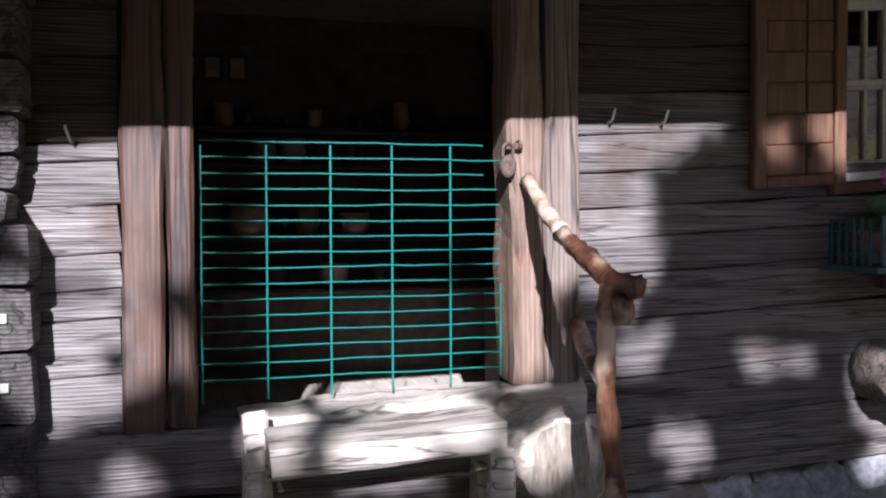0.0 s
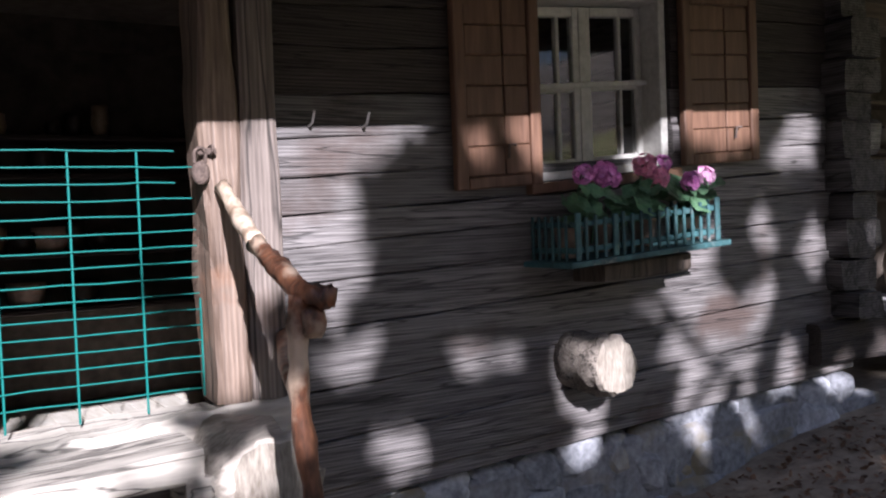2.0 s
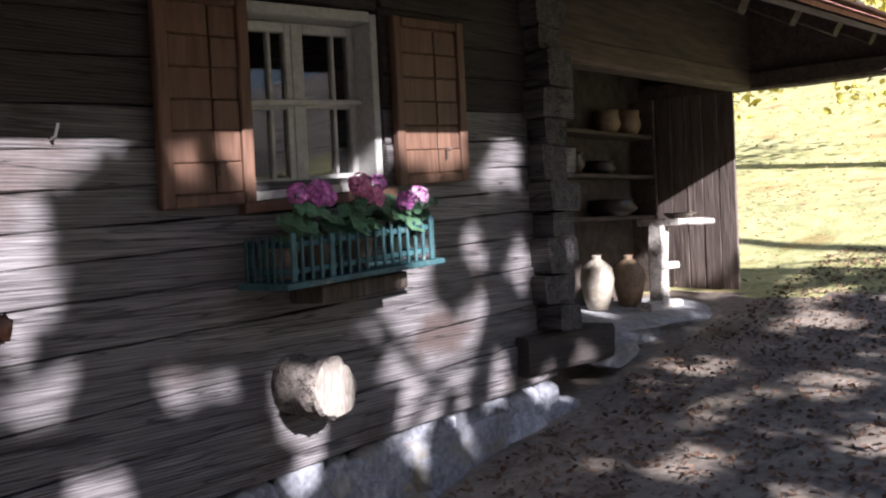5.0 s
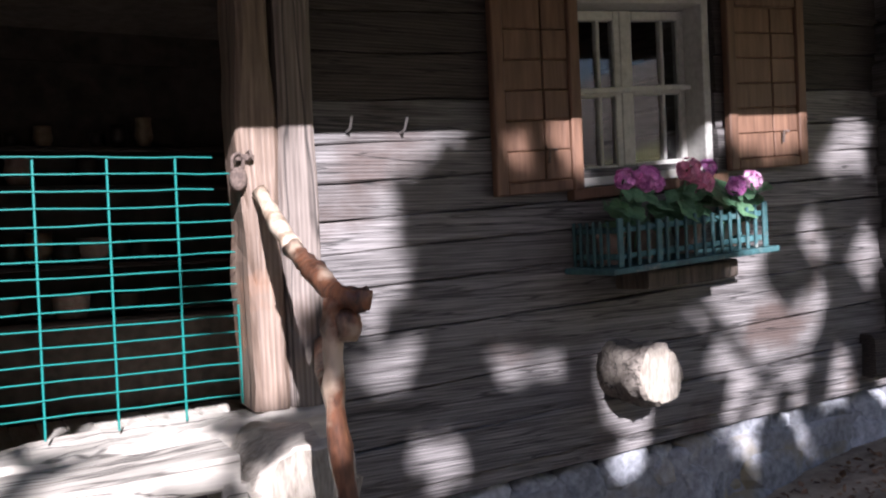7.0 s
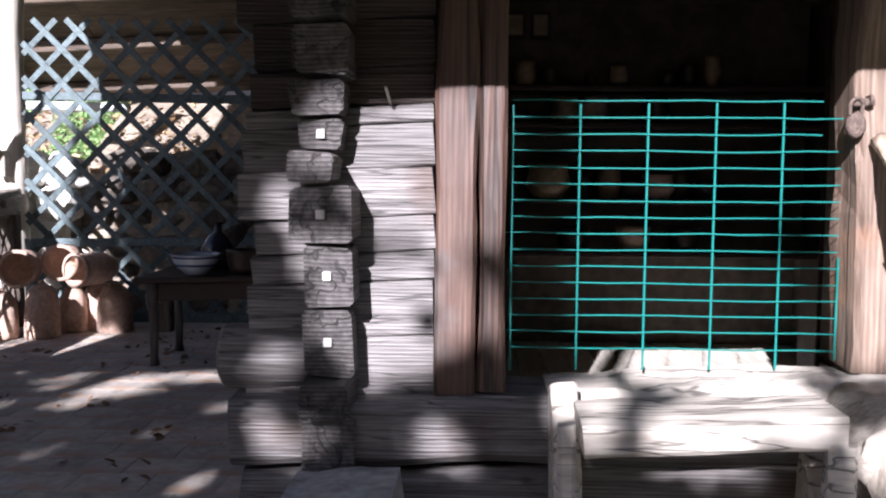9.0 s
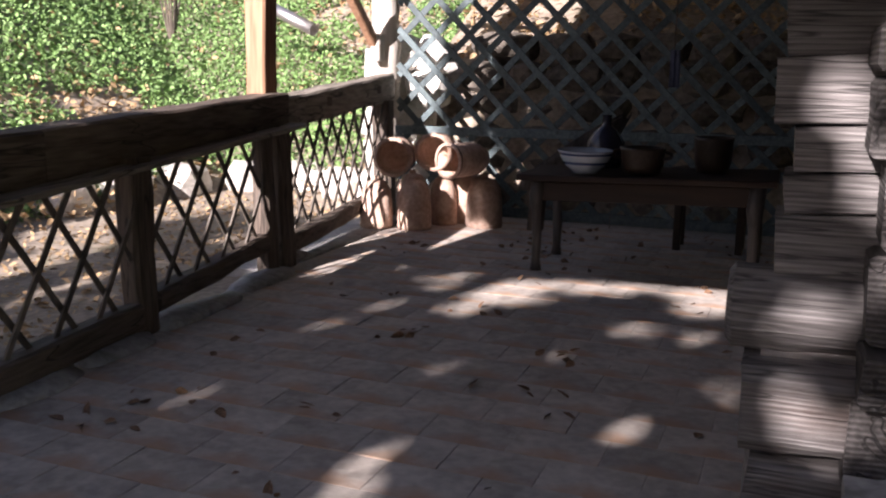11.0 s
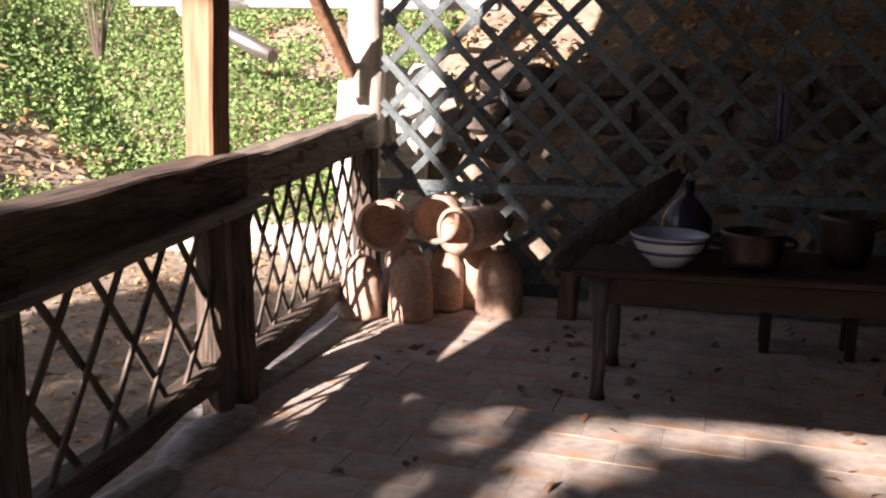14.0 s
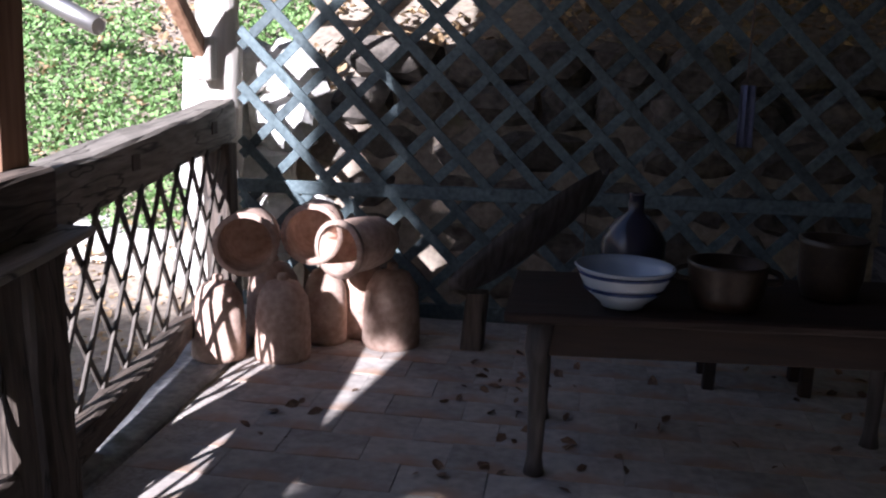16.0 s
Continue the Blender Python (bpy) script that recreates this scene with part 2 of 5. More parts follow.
gp.inputs["Roughness"].default_value, gp.inputs["Coat Weight"].default_value = 0.22, 0.0

# ---- building helpers
def thing(name, x, y, z, label, cat, group="", kind=""):
    ob = new(name)
    ob.location = (x, y, z)
    return tagged(ob, label, cat, group, kind)

def part(name, bm, material, parent=None, label="", smooth=False, data=None):
    """One mesh object under its thing; vertices are given in world coordinates."""
    if data is None:
        if smooth:
            for f in bm.faces:
                f.smooth = True
        data = bpy.data.meshes.new(name)
        bm.to_mesh(data)
        bm.free()
        data.materials.append(material)
    ob = new(name, data)
    if parent:
        ob.parent = parent
        base = Vector((0, 0, 0))
        p = parent
        while p:
            base += Vector(p.location)
            p = p.parent
        ob.matrix_parent_inverse = Matrix.Translation(-base)
    if label:
        ob["label"] = label
    return ob

def hz(x):
    """The old house sinks to one end: height to add at x."""
    return 0.052 * (x - 0.6)

def quadbm(rings, caps=True):
    bm = bmesh.new()
    rows = [[bm.verts.new(p) for p in r] for r in rings]
    k = len(rows[0])
    for a, b in zip(rows, rows[1:]):
        for i in range(k):
            bm.faces.new((a[i], a[(i + 1) % k], b[(i + 1) % k], b[i]))
    if caps:
        bm.faces.new(rows[0][::-1])
        bm.faces.new(rows[-1])
    bmesh.ops.recalc_face_normals(bm, faces=bm.faces)
    return bm

def beam(p0, p1, w, h, seg=6, bev=0.015, jit=0.006, up=(0, 0, 1), seed=0, taper=1.0):
    """A hewn timber from p0 to p1: w across, h along up; bevelled, uneven along its length."""
    p0, p1 = Vector(p0), Vector(p1)
    d = (p1 - p0).normalized()
    u = Vector(up)
    u = (u - d * u.dot(d)).normalized()
    s = d.cross(u)
    rings = []
    for k in range(seg + 1):
        f = k / seg
        c = p0.lerp(p1, f)
        sc = 1 + (taper - 1) * f
        ww, hh = w / 2 * sc, h / 2 * sc
        b = min(bev, ww * .8, hh * .8)
        ring = []
        for i, (a, e) in enumerate(((-ww, -hh + b), (-ww + b, -hh), (ww - b, -hh), (ww, -hh + b), (ww, hh - b), (ww - b, hh), (-ww + b, hh), (-ww, hh - b))):
            q = c + s * a + u * e
            n = noise.noise_vector(q * 3.1 + Vector((seed * 7.3, i // 2 * 3.7, seed))) * jit * 2 + noise.noise_vector(q * 14 + Vector((seed, 0, i * 1.3))) * jit * .7
            ring.append(q + n)
        rings.append(ring)
    return quadbm(rings)

def box(x0, x1, y0, y1, z0, z1, bev=0.004):
    x0, x1, y0, y1, z0, z1 = min(x0, x1), max(x0, x1), min(y0, y1), max(y0, y1), min(z0, z1), max(z0, z1)
    bm = bmesh.new()
    bmesh.ops.create_cube(bm, size=1)
    for v in bm.verts:
        v.co = ((x0 + x1) / 2 + v.co.x * (x1 - x0), (y0 + y1) / 2 + v.co.y * (y1 - y0), (z0 + z1) / 2 + v.co.z * (z1 - z0))
    if bev:
        bmesh.ops.bevel(bm, geom=bm.edges[:], offset=min(bev, (x1 - x0) / 3, (y1 - y0) / 3, (z1 - z0) / 3), segments=1, affect="EDGES")
    return bm

def tube(points, radii, n=8, jit=0.0, seed=0):
    pts = [Vector(p) for p in points]
    rings = []
    prev = None
    for k, p in enumerate(pts):
        d = (pts[min(k + 1, len(pts) - 1)] - pts[max(k - 1, 0)]).normalized()
        ref = prev or (Vector((0, 0, 1)) if abs(d.z) < .9 else Vector((1, 0, 0)))
        a = (ref - d * ref.dot(d)).normalized()
        prev = a
        b = d.cross(a)
        r = radii[k] if isinstance(radii, (list, tuple)) else radii
        ring = []
        for i in range(n):
            w = 2 * math.pi * i / n
            q = a * math.cos(w) + b * math.sin(w)
            rr = r * (1 + jit * noise.noise(Vector((i * 1.7, k * .9, seed * 3.1))))
            ring.append(p + q * rr)
        rings.append(ring)
    return quadbm(rings)

def smoothline(pts, n=4):
    """Catmull-Rom through the points."""
    P = [Vector(p) for p in pts]
    P = [2 * P[0] - P[1]] + P + [2 * P[-1] - P[-2]]
    out = []
    for i in range(1, len(P) - 2):
        for k in range(n):
            t = k / n
            a, b, c, d = P[i - 1:i + 3]
            out.append(0.5 * (2 * b + (c - a) * t + (2 * a - 5 * b + 4 * c - d) * t * t + (3 * b - a - 3 * c + d) * t ** 3))
    out.append(P[-2])
    return out

def lathe(profile, n=20, m=None, wob=0.0, seed=0):
    """Turned shape from (radius, height) pairs, closed where radius is 0; m places it."""
    bm = bmesh.new()
    rows = []
    for r, z in profile:
        if r < 1e-5:
            rows.append([bm.verts.new((0, 0, z))])
        else:
            rows.append([bm.verts.new((r * math.cos(2 * math.pi * i / n) * (1 + wob * noise.noise(Vector((i * .5, z * 4, seed)))), r * math.sin(2 * math.pi * i / n), z)) for i in range(n)])
    for a, b in zip(rows, rows[1:]):
        for i in range(n):
            q = [a[i % len(a)], a[(i + 1) % len(a)], b[(i + 1) % len(b)], b[i % len(b)]]
            q = list(dict.fromkeys(q))
            if len(q) > 2:
                bm.faces.new(q)
    bmesh.ops.recalc_face_normals(bm, faces=bm.faces)
    if m:
        bm.transform(m)
    return bm

def leaves(name, spots, material, label, cat, kind="stuff", parent=None, size=(.03, .06), upright=.5, seed=1):
    """Many small bent leaves, two triangles each side of a fold, in one mesh."""
    rng = np.random.default_rng(seed)
    k = len(spots)
    c = np.array(spots, float)
    s = rng.uniform(size[0], size[1], k)
    nrm = rng.normal(size=(k, 3)) * upright
    nrm[:, 2] += 1
    nrm /= np.linalg.norm(nrm, axis=1)[:, None]
    t = rng.normal(size=(k, 3))
    t -= nrm * (t * nrm).sum(1)[:, None]
    t /= np.linalg.norm(t, axis=1)[:, None]
    b = np.cross(nrm, t)
    v = np.empty((k, 6, 3))
    s = s[:, None]
    v[:, 0] = c - t * s
    v[:, 1] = c + b * s * .62 - t * s * .25 + nrm * s * .18
    v[:, 2] = c + b * s * .45 + t * s * .5 + nrm * s * .12
    v[:, 3] = c + t * s * 1.05
    v[:, 4] = c - b * s * .45 + t * s * .5 + nrm * s * .12
    v[:, 5] = c - b * s * .62 - t * s * .25 + nrm * s * .18
    i = np.arange(k)[:, None] * 6
    f = np.concatenate([i + np.array([0, 1, 2, 3]), i + np.array([0, 3, 4, 5])])
    me = bpy.data.meshes.new(name)
    me.from_pydata(v.reshape(-1, 3).tolist(), [], f.tolist())
    me.materials.append(material)
    ob = part(name, None, None, parent, data=me)
    return tagged(ob, label, cat, kind=kind) if not parent else ob

def rock(c, r, seed, sub=2, flat=1.0):
    bm = bmesh.new()
    bmesh.ops.create_icosphere(bm, subdivisions=sub, radius=1)
    for v in bm.verts:
        n = 1 + .35 * noise.noise(v.co * 1.1 + Vector((seed * 3.3, seed, 0))) + .12 * noise.noise(v.co * 3 + Vector((seed, 0, seed)))
        q = Vector((max(-.8, min(.8, v.co.x)), max(-.8, min(.8, v.co.y)), max(-.8, min(.8, v.co.z))))
        v.co = Vector((c[0] + q.x * r[0] * n, c[1] + q.y * r[1] * n, c[2] + q.z * r[2] * n))
    return bm

# ---- ground: one sheet to the horizon
def smooth(a, b, x):
    t = min(1, max(0, (x - a) / (b - a)))
    return t * t * (3 - 2 * t)

def ground_z(x, y):
    z = -0.03 + 0.15 * max(0.0, x - 3.15) * (1 - .5 * smooth(9, 14, x)) + (0.2 * max(0.0, x - 9.0) if x > 9 else 0)
    z += -0.10 * smooth(-3.4, -4.4, x) * smooth(9.5, 8, y)
    d1, d2 = -6.3 - x + .25 * math.sin(y * .9), y - 8.7
    wall = 1.15 * smooth(-4.7, -3.7, x) * smooth(8.0, 8.35, y) * (1 - smooth(1.5, 4, x))
    rise = max(d1, d2 if x < 5 else d2 - (x - 5) * 1.2, 0.0)
    z += wall + min(.55 * rise, 1.6 + .38 * rise)
    return z + .02 * noise.noise(Vector((x * 1.3, y * 1.3, 0))) + .008 * noise.noise(Vector((x * 5, y * 5, 2)))

def axis(lo, hi, a, b, step, grow=1.35):
    near = list(np.arange(a, b, step))
    out, s, p = [], step, a
    while p > lo:
        s *= grow
        p -= s
        out.append(p)
    tail, s, p = [], step, near[-1]
    while p < hi:
        s *= grow
        p += s
        tail.append(p)
    return out[::-1] + near + tail

gx, gy = axis(-400, 400, -12, 14, .16), axis(-400, 400, -3, 16, .16)
gv = [(x, y, ground_z(x, y)) for y in gy for x in gx]
w_ = len(gx)
gf = [(j * w_ + i, j * w_ + i + 1, (j + 1) * w_ + i + 1, (j + 1) * w_ + i) for j in range(len(gy) - 1) for i in range(w_ - 1)]
me = bpy.data.meshes.new("ground")
me.from_pydata(gv, [], gf)
for p in me.polygons:
    p.use_smooth = True
me.materials.append(EARTH)
me.materials.append(GRASS)
for p in me.polygons:
    cx, cy = p.center.x, p.center.y
    if cx > 7.2 + .5 * noise.noise(Vector((cx, cy, 0))) and cy > -20:
        p.material_index = 1
tagged(new("ground", me), "earth yard with fallen leaves, grassy slope beyond", "ground", kind="structure")

# ---- front log wall of the house
Y0 = 2.872
wall_front = tagged(new("wall_front"), "weathered grey log wall of an old farmhouse", "wall", kind="structure")
def log(x0, x1, z0, z1, y=Y0, depth=.18, m=LOGX, seed=0, parent=None, gap=.003):
    zc, h = (z0 + z1) / 2, z1 - z0 - gap
    bm = beam((x0, y + depth / 2, zc + hz(x0)), (x1, y + depth / 2, zc + hz(x1)), depth, h, max(3, int((x1 - x0) / .12)), .005, .0035, seed=seed)
    return part("log", bm, m, parent or wall_front)

seams_r = [2.60, 2.46, 2.32, 2.18, 2.04, 1.90, 1.76, 1.60, 1.455, 1.325, 1.20, 1.095, .968, .805, .605, .424, .262]
for k, (a, b) in enumerate(zip(seams_r, seams_r[1:])):
    y = Y0 + (k * 37 % 5 - 2) * .004
    # Logs above the eave's shadow line take the shade-darkened copy.
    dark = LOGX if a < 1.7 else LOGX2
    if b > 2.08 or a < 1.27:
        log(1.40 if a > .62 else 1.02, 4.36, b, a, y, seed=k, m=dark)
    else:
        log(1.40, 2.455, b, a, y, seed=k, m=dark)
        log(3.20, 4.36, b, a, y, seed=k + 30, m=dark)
log(1.05, 4.42, .195, .262, Y0 + .01, seed=77)
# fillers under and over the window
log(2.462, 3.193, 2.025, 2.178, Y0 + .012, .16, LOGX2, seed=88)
for z0, z1 in ((1.20, 1.325), (2.04, 2.18)):
    if z0 < 2:
        log(2.462, 3.193, z0 + .08, z1 - .005, Y0 + .03, .12, seed=int(z0 * 90))
seams_l = [2.60, 2.46, 2.32, 2.18, 2.03, 1.88, 1.74, 1.60, 1.485, 1.427, 1.296, 1.151, 1.045, .953, .785, .595]
for k, (a, b) in enumerate(zip(seams_l, seams_l[1:])):
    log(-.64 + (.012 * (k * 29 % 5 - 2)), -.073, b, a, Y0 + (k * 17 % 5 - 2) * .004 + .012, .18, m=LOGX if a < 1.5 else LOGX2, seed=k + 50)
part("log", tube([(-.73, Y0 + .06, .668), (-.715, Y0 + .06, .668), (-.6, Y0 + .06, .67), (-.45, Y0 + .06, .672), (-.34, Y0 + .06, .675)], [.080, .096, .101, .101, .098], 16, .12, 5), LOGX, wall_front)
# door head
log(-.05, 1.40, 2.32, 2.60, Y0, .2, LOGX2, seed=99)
# sill beams
sill = tagged(new("sill_beam"), "worn hand-hewn threshold beam", "beam", kind="structure")
part("sill_timber", beam((-.67, 2.93, .452), (.29, 2.93, .480), .27, .205, 10, .03, .010, seed=201), LOGX, sill)
rings = beam((.27, 2.94, .525), (1.42, 2.94, .585), .27, .15, 22, .035, .016, seed=202)
part("sill_timber", rings, PALE, sill)
part("sill_timber", beam((.28, 2.945, .41), (1.42, 2.945, .45), .24, .10, 12, .02, .01, seed=207), LOGX, sill)
part("sill_timber", beam((-.66, 2.95, .245), (1.06, 2.95, .27), .22, .17, 12, .03, .012, seed=203), LOGX, sill)
part("sill_timber", beam((4.05, 2.91, .555), (4.85, 2.90, .54), .24, .19, 6, .02, .01, seed=204), LOGX2, sill)
part("sill_timber", beam((-.45, 2.58, .275), (-.15, 2.58, .29), .34, .20, 5, .025, .012, seed=205), KERB, sill, "grey hewn block under the corner")

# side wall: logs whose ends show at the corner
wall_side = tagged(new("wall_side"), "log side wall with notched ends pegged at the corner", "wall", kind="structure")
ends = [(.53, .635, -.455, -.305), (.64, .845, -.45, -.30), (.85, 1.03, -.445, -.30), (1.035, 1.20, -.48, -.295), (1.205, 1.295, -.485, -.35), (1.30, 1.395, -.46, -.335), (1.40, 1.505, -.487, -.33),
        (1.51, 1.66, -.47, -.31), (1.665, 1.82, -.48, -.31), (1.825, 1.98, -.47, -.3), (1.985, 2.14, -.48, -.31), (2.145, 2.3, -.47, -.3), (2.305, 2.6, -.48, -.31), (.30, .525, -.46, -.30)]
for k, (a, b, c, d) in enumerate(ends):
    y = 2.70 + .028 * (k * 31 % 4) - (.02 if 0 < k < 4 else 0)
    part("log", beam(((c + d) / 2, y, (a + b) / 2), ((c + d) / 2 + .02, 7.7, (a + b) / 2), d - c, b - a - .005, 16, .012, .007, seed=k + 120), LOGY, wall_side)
    if k in (1, 2, 3, 5):
        part("peg", box((c + d) / 2 - .012, (c + d) / 2 + .012, y - .014, y + .02, (a + b) / 2 - .012, (a + b) / 2 + .014, .002), NAIL, wall_side)
# far corner of the front room
corner = tagged(new("wall_corner"), "notched log corner of the front room", "wall", kind="structure")
zz = .66
for k in range(12):
    h = .13 + .03 * (k * 7 % 3)
    w = .25 + .05 * (k * 5 % 3)
    y = 2.72 + .02 * (k * 3 % 4)
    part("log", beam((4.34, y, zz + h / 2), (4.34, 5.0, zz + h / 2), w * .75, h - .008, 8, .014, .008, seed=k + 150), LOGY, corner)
    if k in (0, 2, 3, 5):
        part("log", beam((4.40, 2.90, zz + h / 2 + .02), (4.55 + .02 * (k % 3), 2.90, zz + h / 2 + .02), .16, h - .03, 4, .025, .01, seed=k + 170), LOGX, corner)
    zz += h
# stones of the footing
footing = tagged(new("footing"), "limewashed rubble stone footing", "footing", kind="structure")
bm = beam((-.40, 3.016, -.02), (4.42, 3.016, .12), .2, .36, 40, .02, .014, seed=210)
part("mortar_bed", bm, MORT, footing)
rng = random.Random(4)
for row in range(3):
    x = -.35 + .1 * row
    while x < 4.40:
        w = rng.uniform(.16, .40)
        h = .17
        zc = .105 - row * .15 + hz(x) + (.03 * rng.uniform(-1, 1))
        if zc > ground_z(x, 2.87) - .12:
            part("stone", rock((x + w / 2, 3.0 - .02 * row + rng.uniform(-.028, .012), zc), (w * .66, .088, h * rng.uniform(.55, .72)), rng.uniform(0, 90), 2), LIME, footing)
        x += w * .97

# ---- door: jambs, gate, room inside
door = tagged(new("door_1"), "open doorway with broad hewn timber jambs", "doorway", kind="structure")
part("jamb", beam((-.005, 2.93, .57), (.0, 2.93, 2.34), .125, .19, 14, .012, .006, (0, 1, 0), seed=220), JAMB, door)
part("jamb", beam((.104, 2.935, .585), (.098, 2.935, 2.34), .084, .19, 14, .012, .006, (0, 1, 0), seed=221), JAMB, door)
part("jamb", beam((1.222, 2.925, .665), (1.205, 2.925, 2.36), .115, .2, 22, .016, .010, (0, 1, 0), seed=222), JAMBO, door)
part("jamb", beam((1.347, 2.925, .662), (1.335, 2.925, 2.36), .125, .2, 14, .012, .006, (0, 1, 0), seed=223), JAMBG, door)
gate = thing("wire_gate", .65, 2.937, .66, "green plastic-coated wire mesh gate across the doorway", "gate")
for k, x in enumerate((.163, .367, .572, .776, .977, 1.155)):
    top, bot = (1.455, .64) if k < 5 else (.985, .67)
    pts = [(x + .004 * noise.noise(Vector((k, s, 0))), 2.937 + .003 * noise.noise(Vector((s, k, 5))), bot + (top - bot) * s / 8 + hz(x) * .3) for s in range(9)]
    part("upright_wire", tube(pts, .0037, 6), TEAL, gate)
for k in range(16):
    z = 1.462 - .0503 * k
    x0 = .16 if k not in (8, 14) else .14
    x1 = 1.15 - (.06 if k in (0, 2) else 0)
    pts = [(x0 + (x1 - x0) * s / 10, 2.931 + .003 * noise.noise(Vector((s, k, 5))), z + .005 * noise.noise(Vector((s * .6, k * 3.1, 0)))) for s in range(11)]
    part("cross_wire", tube(pts, .0024, 6), TEAL, gate)
lock = thing("padlock", 1.165, 2.80, 1.40, "old steel padlock with a hasp on the door jamb", "padlock")
part("lock_body", lathe([(0, -.016), (.020, -.016), (.027, -.010), (.027, .010), (.020, .016), (0, .016)], 18, pose(1.135, 2.805, 1.385, 90, 0, 8) @ Matrix.Diagonal((1, 1.35, 1, 1))), IRON, lock, smooth=True)
part("shackle", tube(smoothline([(1.119, 2.805, 1.415), (1.119, 2.803, 1.448), (1.137, 2.80, 1.462), (1.153, 2.803, 1.448), (1.152, 2.81, 1.415)]), .0055, 8), IRON, lock)
part("hasp", box(1.130, 1.190, 2.806, 2.822, 1.440, 1.462), IRON, lock)
part("staple", tube(smoothline([(1.173, 2.83, 1.465), (1.173, 2.795, 1.468), (1.173, 2.792, 1.45), (1.173, 2.83, 1.436)]), .005, 8), IRON, lock)

room = tagged(new("room"), "dark-walled room behind the doorway", "room", kind="structure")
part("room_wall", box(-.28, 4.36, 5.85, 5.95, .1, 2.7, 0), ROOM, room)
part("room_ceiling", box(-.3, 4.4, 3.06, 5.9, 2.5, 2.58, 0), ROOM, room)
part("room_partition", box(2.05, 2.13, 3.06, 5.85, .1, 2.5, 0), ROOM, room)
for k in range(16):
    x = -.27 + k * .145
    part("floorboard", box(x, x + .14, 3.40, 5.85, .14, .20 + .003 * (k % 3), .004), FLOORW, room)
part("room_wall", box(4.29, 4.335, 3.06, 5.85, .1, 2.6, 0), ROOM, room)
part("room_floor", box(2.14, 4.36, 3.06, 5.85, .5, .6, 0), ROOM, room)
# shelves with crockery in the gloom
shelf = thing("wall_shelf", .8, 4.7, .86, "dark plank wall shelves with old crockery", "shelf")
for z in (.87, 1.13, 1.50, 1.68):
    part("shelf_board", box(.075, 1.73, 4.62, 4.85, z - .025, z, .004), TABLE, shelf)
part("shelf_back", box(.05, 1.755, 4.862, 4.88, .84, 2.12, .003), ROOM, shelf)
for x in (.05, 1.73):
    part("shelf_side", box(x, x + .025, 4.61, 4.855, .203, 2.1, .004), TABLE, shelf)
def crock(name, x, y, z, r, h, m, label, cat, belly=1.15):
    t = thing(name, x, y, z, label, cat, "crockery on the shelves")
    part("body", lathe([(0, 0), (r * .7, 0), (r * belly, h * .4), (r * .95, h * .8), (r, h), (r * .85, h), (r * .8, h * .8), (r * .9, h * .4), (0, .02)], 14, Matrix.Translation((x, y, z))), m, t, smooth=True)
    return t
for k, (x, r, h, m) in enumerate(((.42, .10, .17, TAN), (.60, .05, .13, GLAZE), (.72, .06, .15, TAN), (.84, .07, .10, GLAZE), (.96, .08, .12, TERRA), (1.08, .05, .14, GLAZE), (1.2, .06, .1, GLAZE))):
    crock("crock", x, 4.71, 1.131, r, h, m, "old clay crock on a dark shelf", "crock")
for k, (x, r, h) in enumerate(((.30, .05, .12), (.42, .04, .09), (.62, .03, .06), (.76, .04, .10), (1.0, .035, .07), (1.1, .04, .11), (1.22, .04, .15))):
    crock("jar", x, 4.72, 1.681, r, h, (TAN, GLAZE, GLAZE)[k % 3], "small jar on the upper shelf", "jar")
for k, (x, m) in enumerate(((.5, TAN), (.65, TERRA), (.95, GLAZE))):
    crock("jug", x, 4.72, 1.501, .06, .13, m, "clay jug on a dark shelf", "jug")
for k, x in enumerate((.55, .85, 1.1)):
    crock("crock", x, 4.72, .871, .09, .12, (GLAZE, TERRA, GLAZE)[k], "wide clay bowl on the low shelf", "bowl", .9)
for k in range(3):
    x = .13 + k * .125
    pf = thing("picture_frame", x, 4.84, 1.9, "small framed print on the dark wall", "picture", "framed prints")
    part("frame", box(x - .05, x + .05, 4.835, 4.858, 1.93, 2.07, .003), TABLE, pf)
    part("print", box(x - .035, x + .035, 4.828, 4.834, 1.95, 2.05, 0), TAN, pf)

# ---- steps before the door
st = thing("door_step", .66, 2.6, 0, "pale worn timber steps up to the doorway", "steps")
part("tread", beam((.33, 2.56, .555), (1.0, 2.56, .585), .26, .09, 10, .012, .006, seed=230), PALE, st)
part("stringer", beam((.31, 2.40, -.05), (.31, 2.80, .60), .075, .17, 6, .012, .006, (0, -1, .5), seed=231), PALE, st)
part("stringer", beam((1.0, 2.46, -.05), (1.0, 2.80, .58), .06, .17, 6, .012, .006, (0, -1, .5), seed=232), PALE, st)
part("upright", beam((.30, 2.47, -.05), (.295, 2.50, .585), .05, .07, 6, .01, .006, (0, 1, 0), seed=235), PALE, st)
part("upright", beam((.985, 2.43, -.05), (.985, 2.46, .56), .075, .08, 6, .014, .008, (0, 1, 0), seed=236), PALE, st)
part("tread", beam((.36, 2.42, .27), (.99, 2.42, .285), .28, .05, 8, .01, .005, seed=233), PALE, st)
part("riser", beam((.36, 2.72, .36), (.99, 2.72, .38), .04, .2, 8, .01, .006, seed=234), LOGX, st)
CUTD = mat("greyed_cut_log", (.12, .10, .083), (.32, .28, .235), (9, 26, 26), .9, .8, 4.0, .1, crack=(6, 14, 14))
ENDP = mat("pale_sawn_end", (.20, .17, .135), (.42, .375, .315), (34, 6, 8), .9, .8, 4.0, .1)
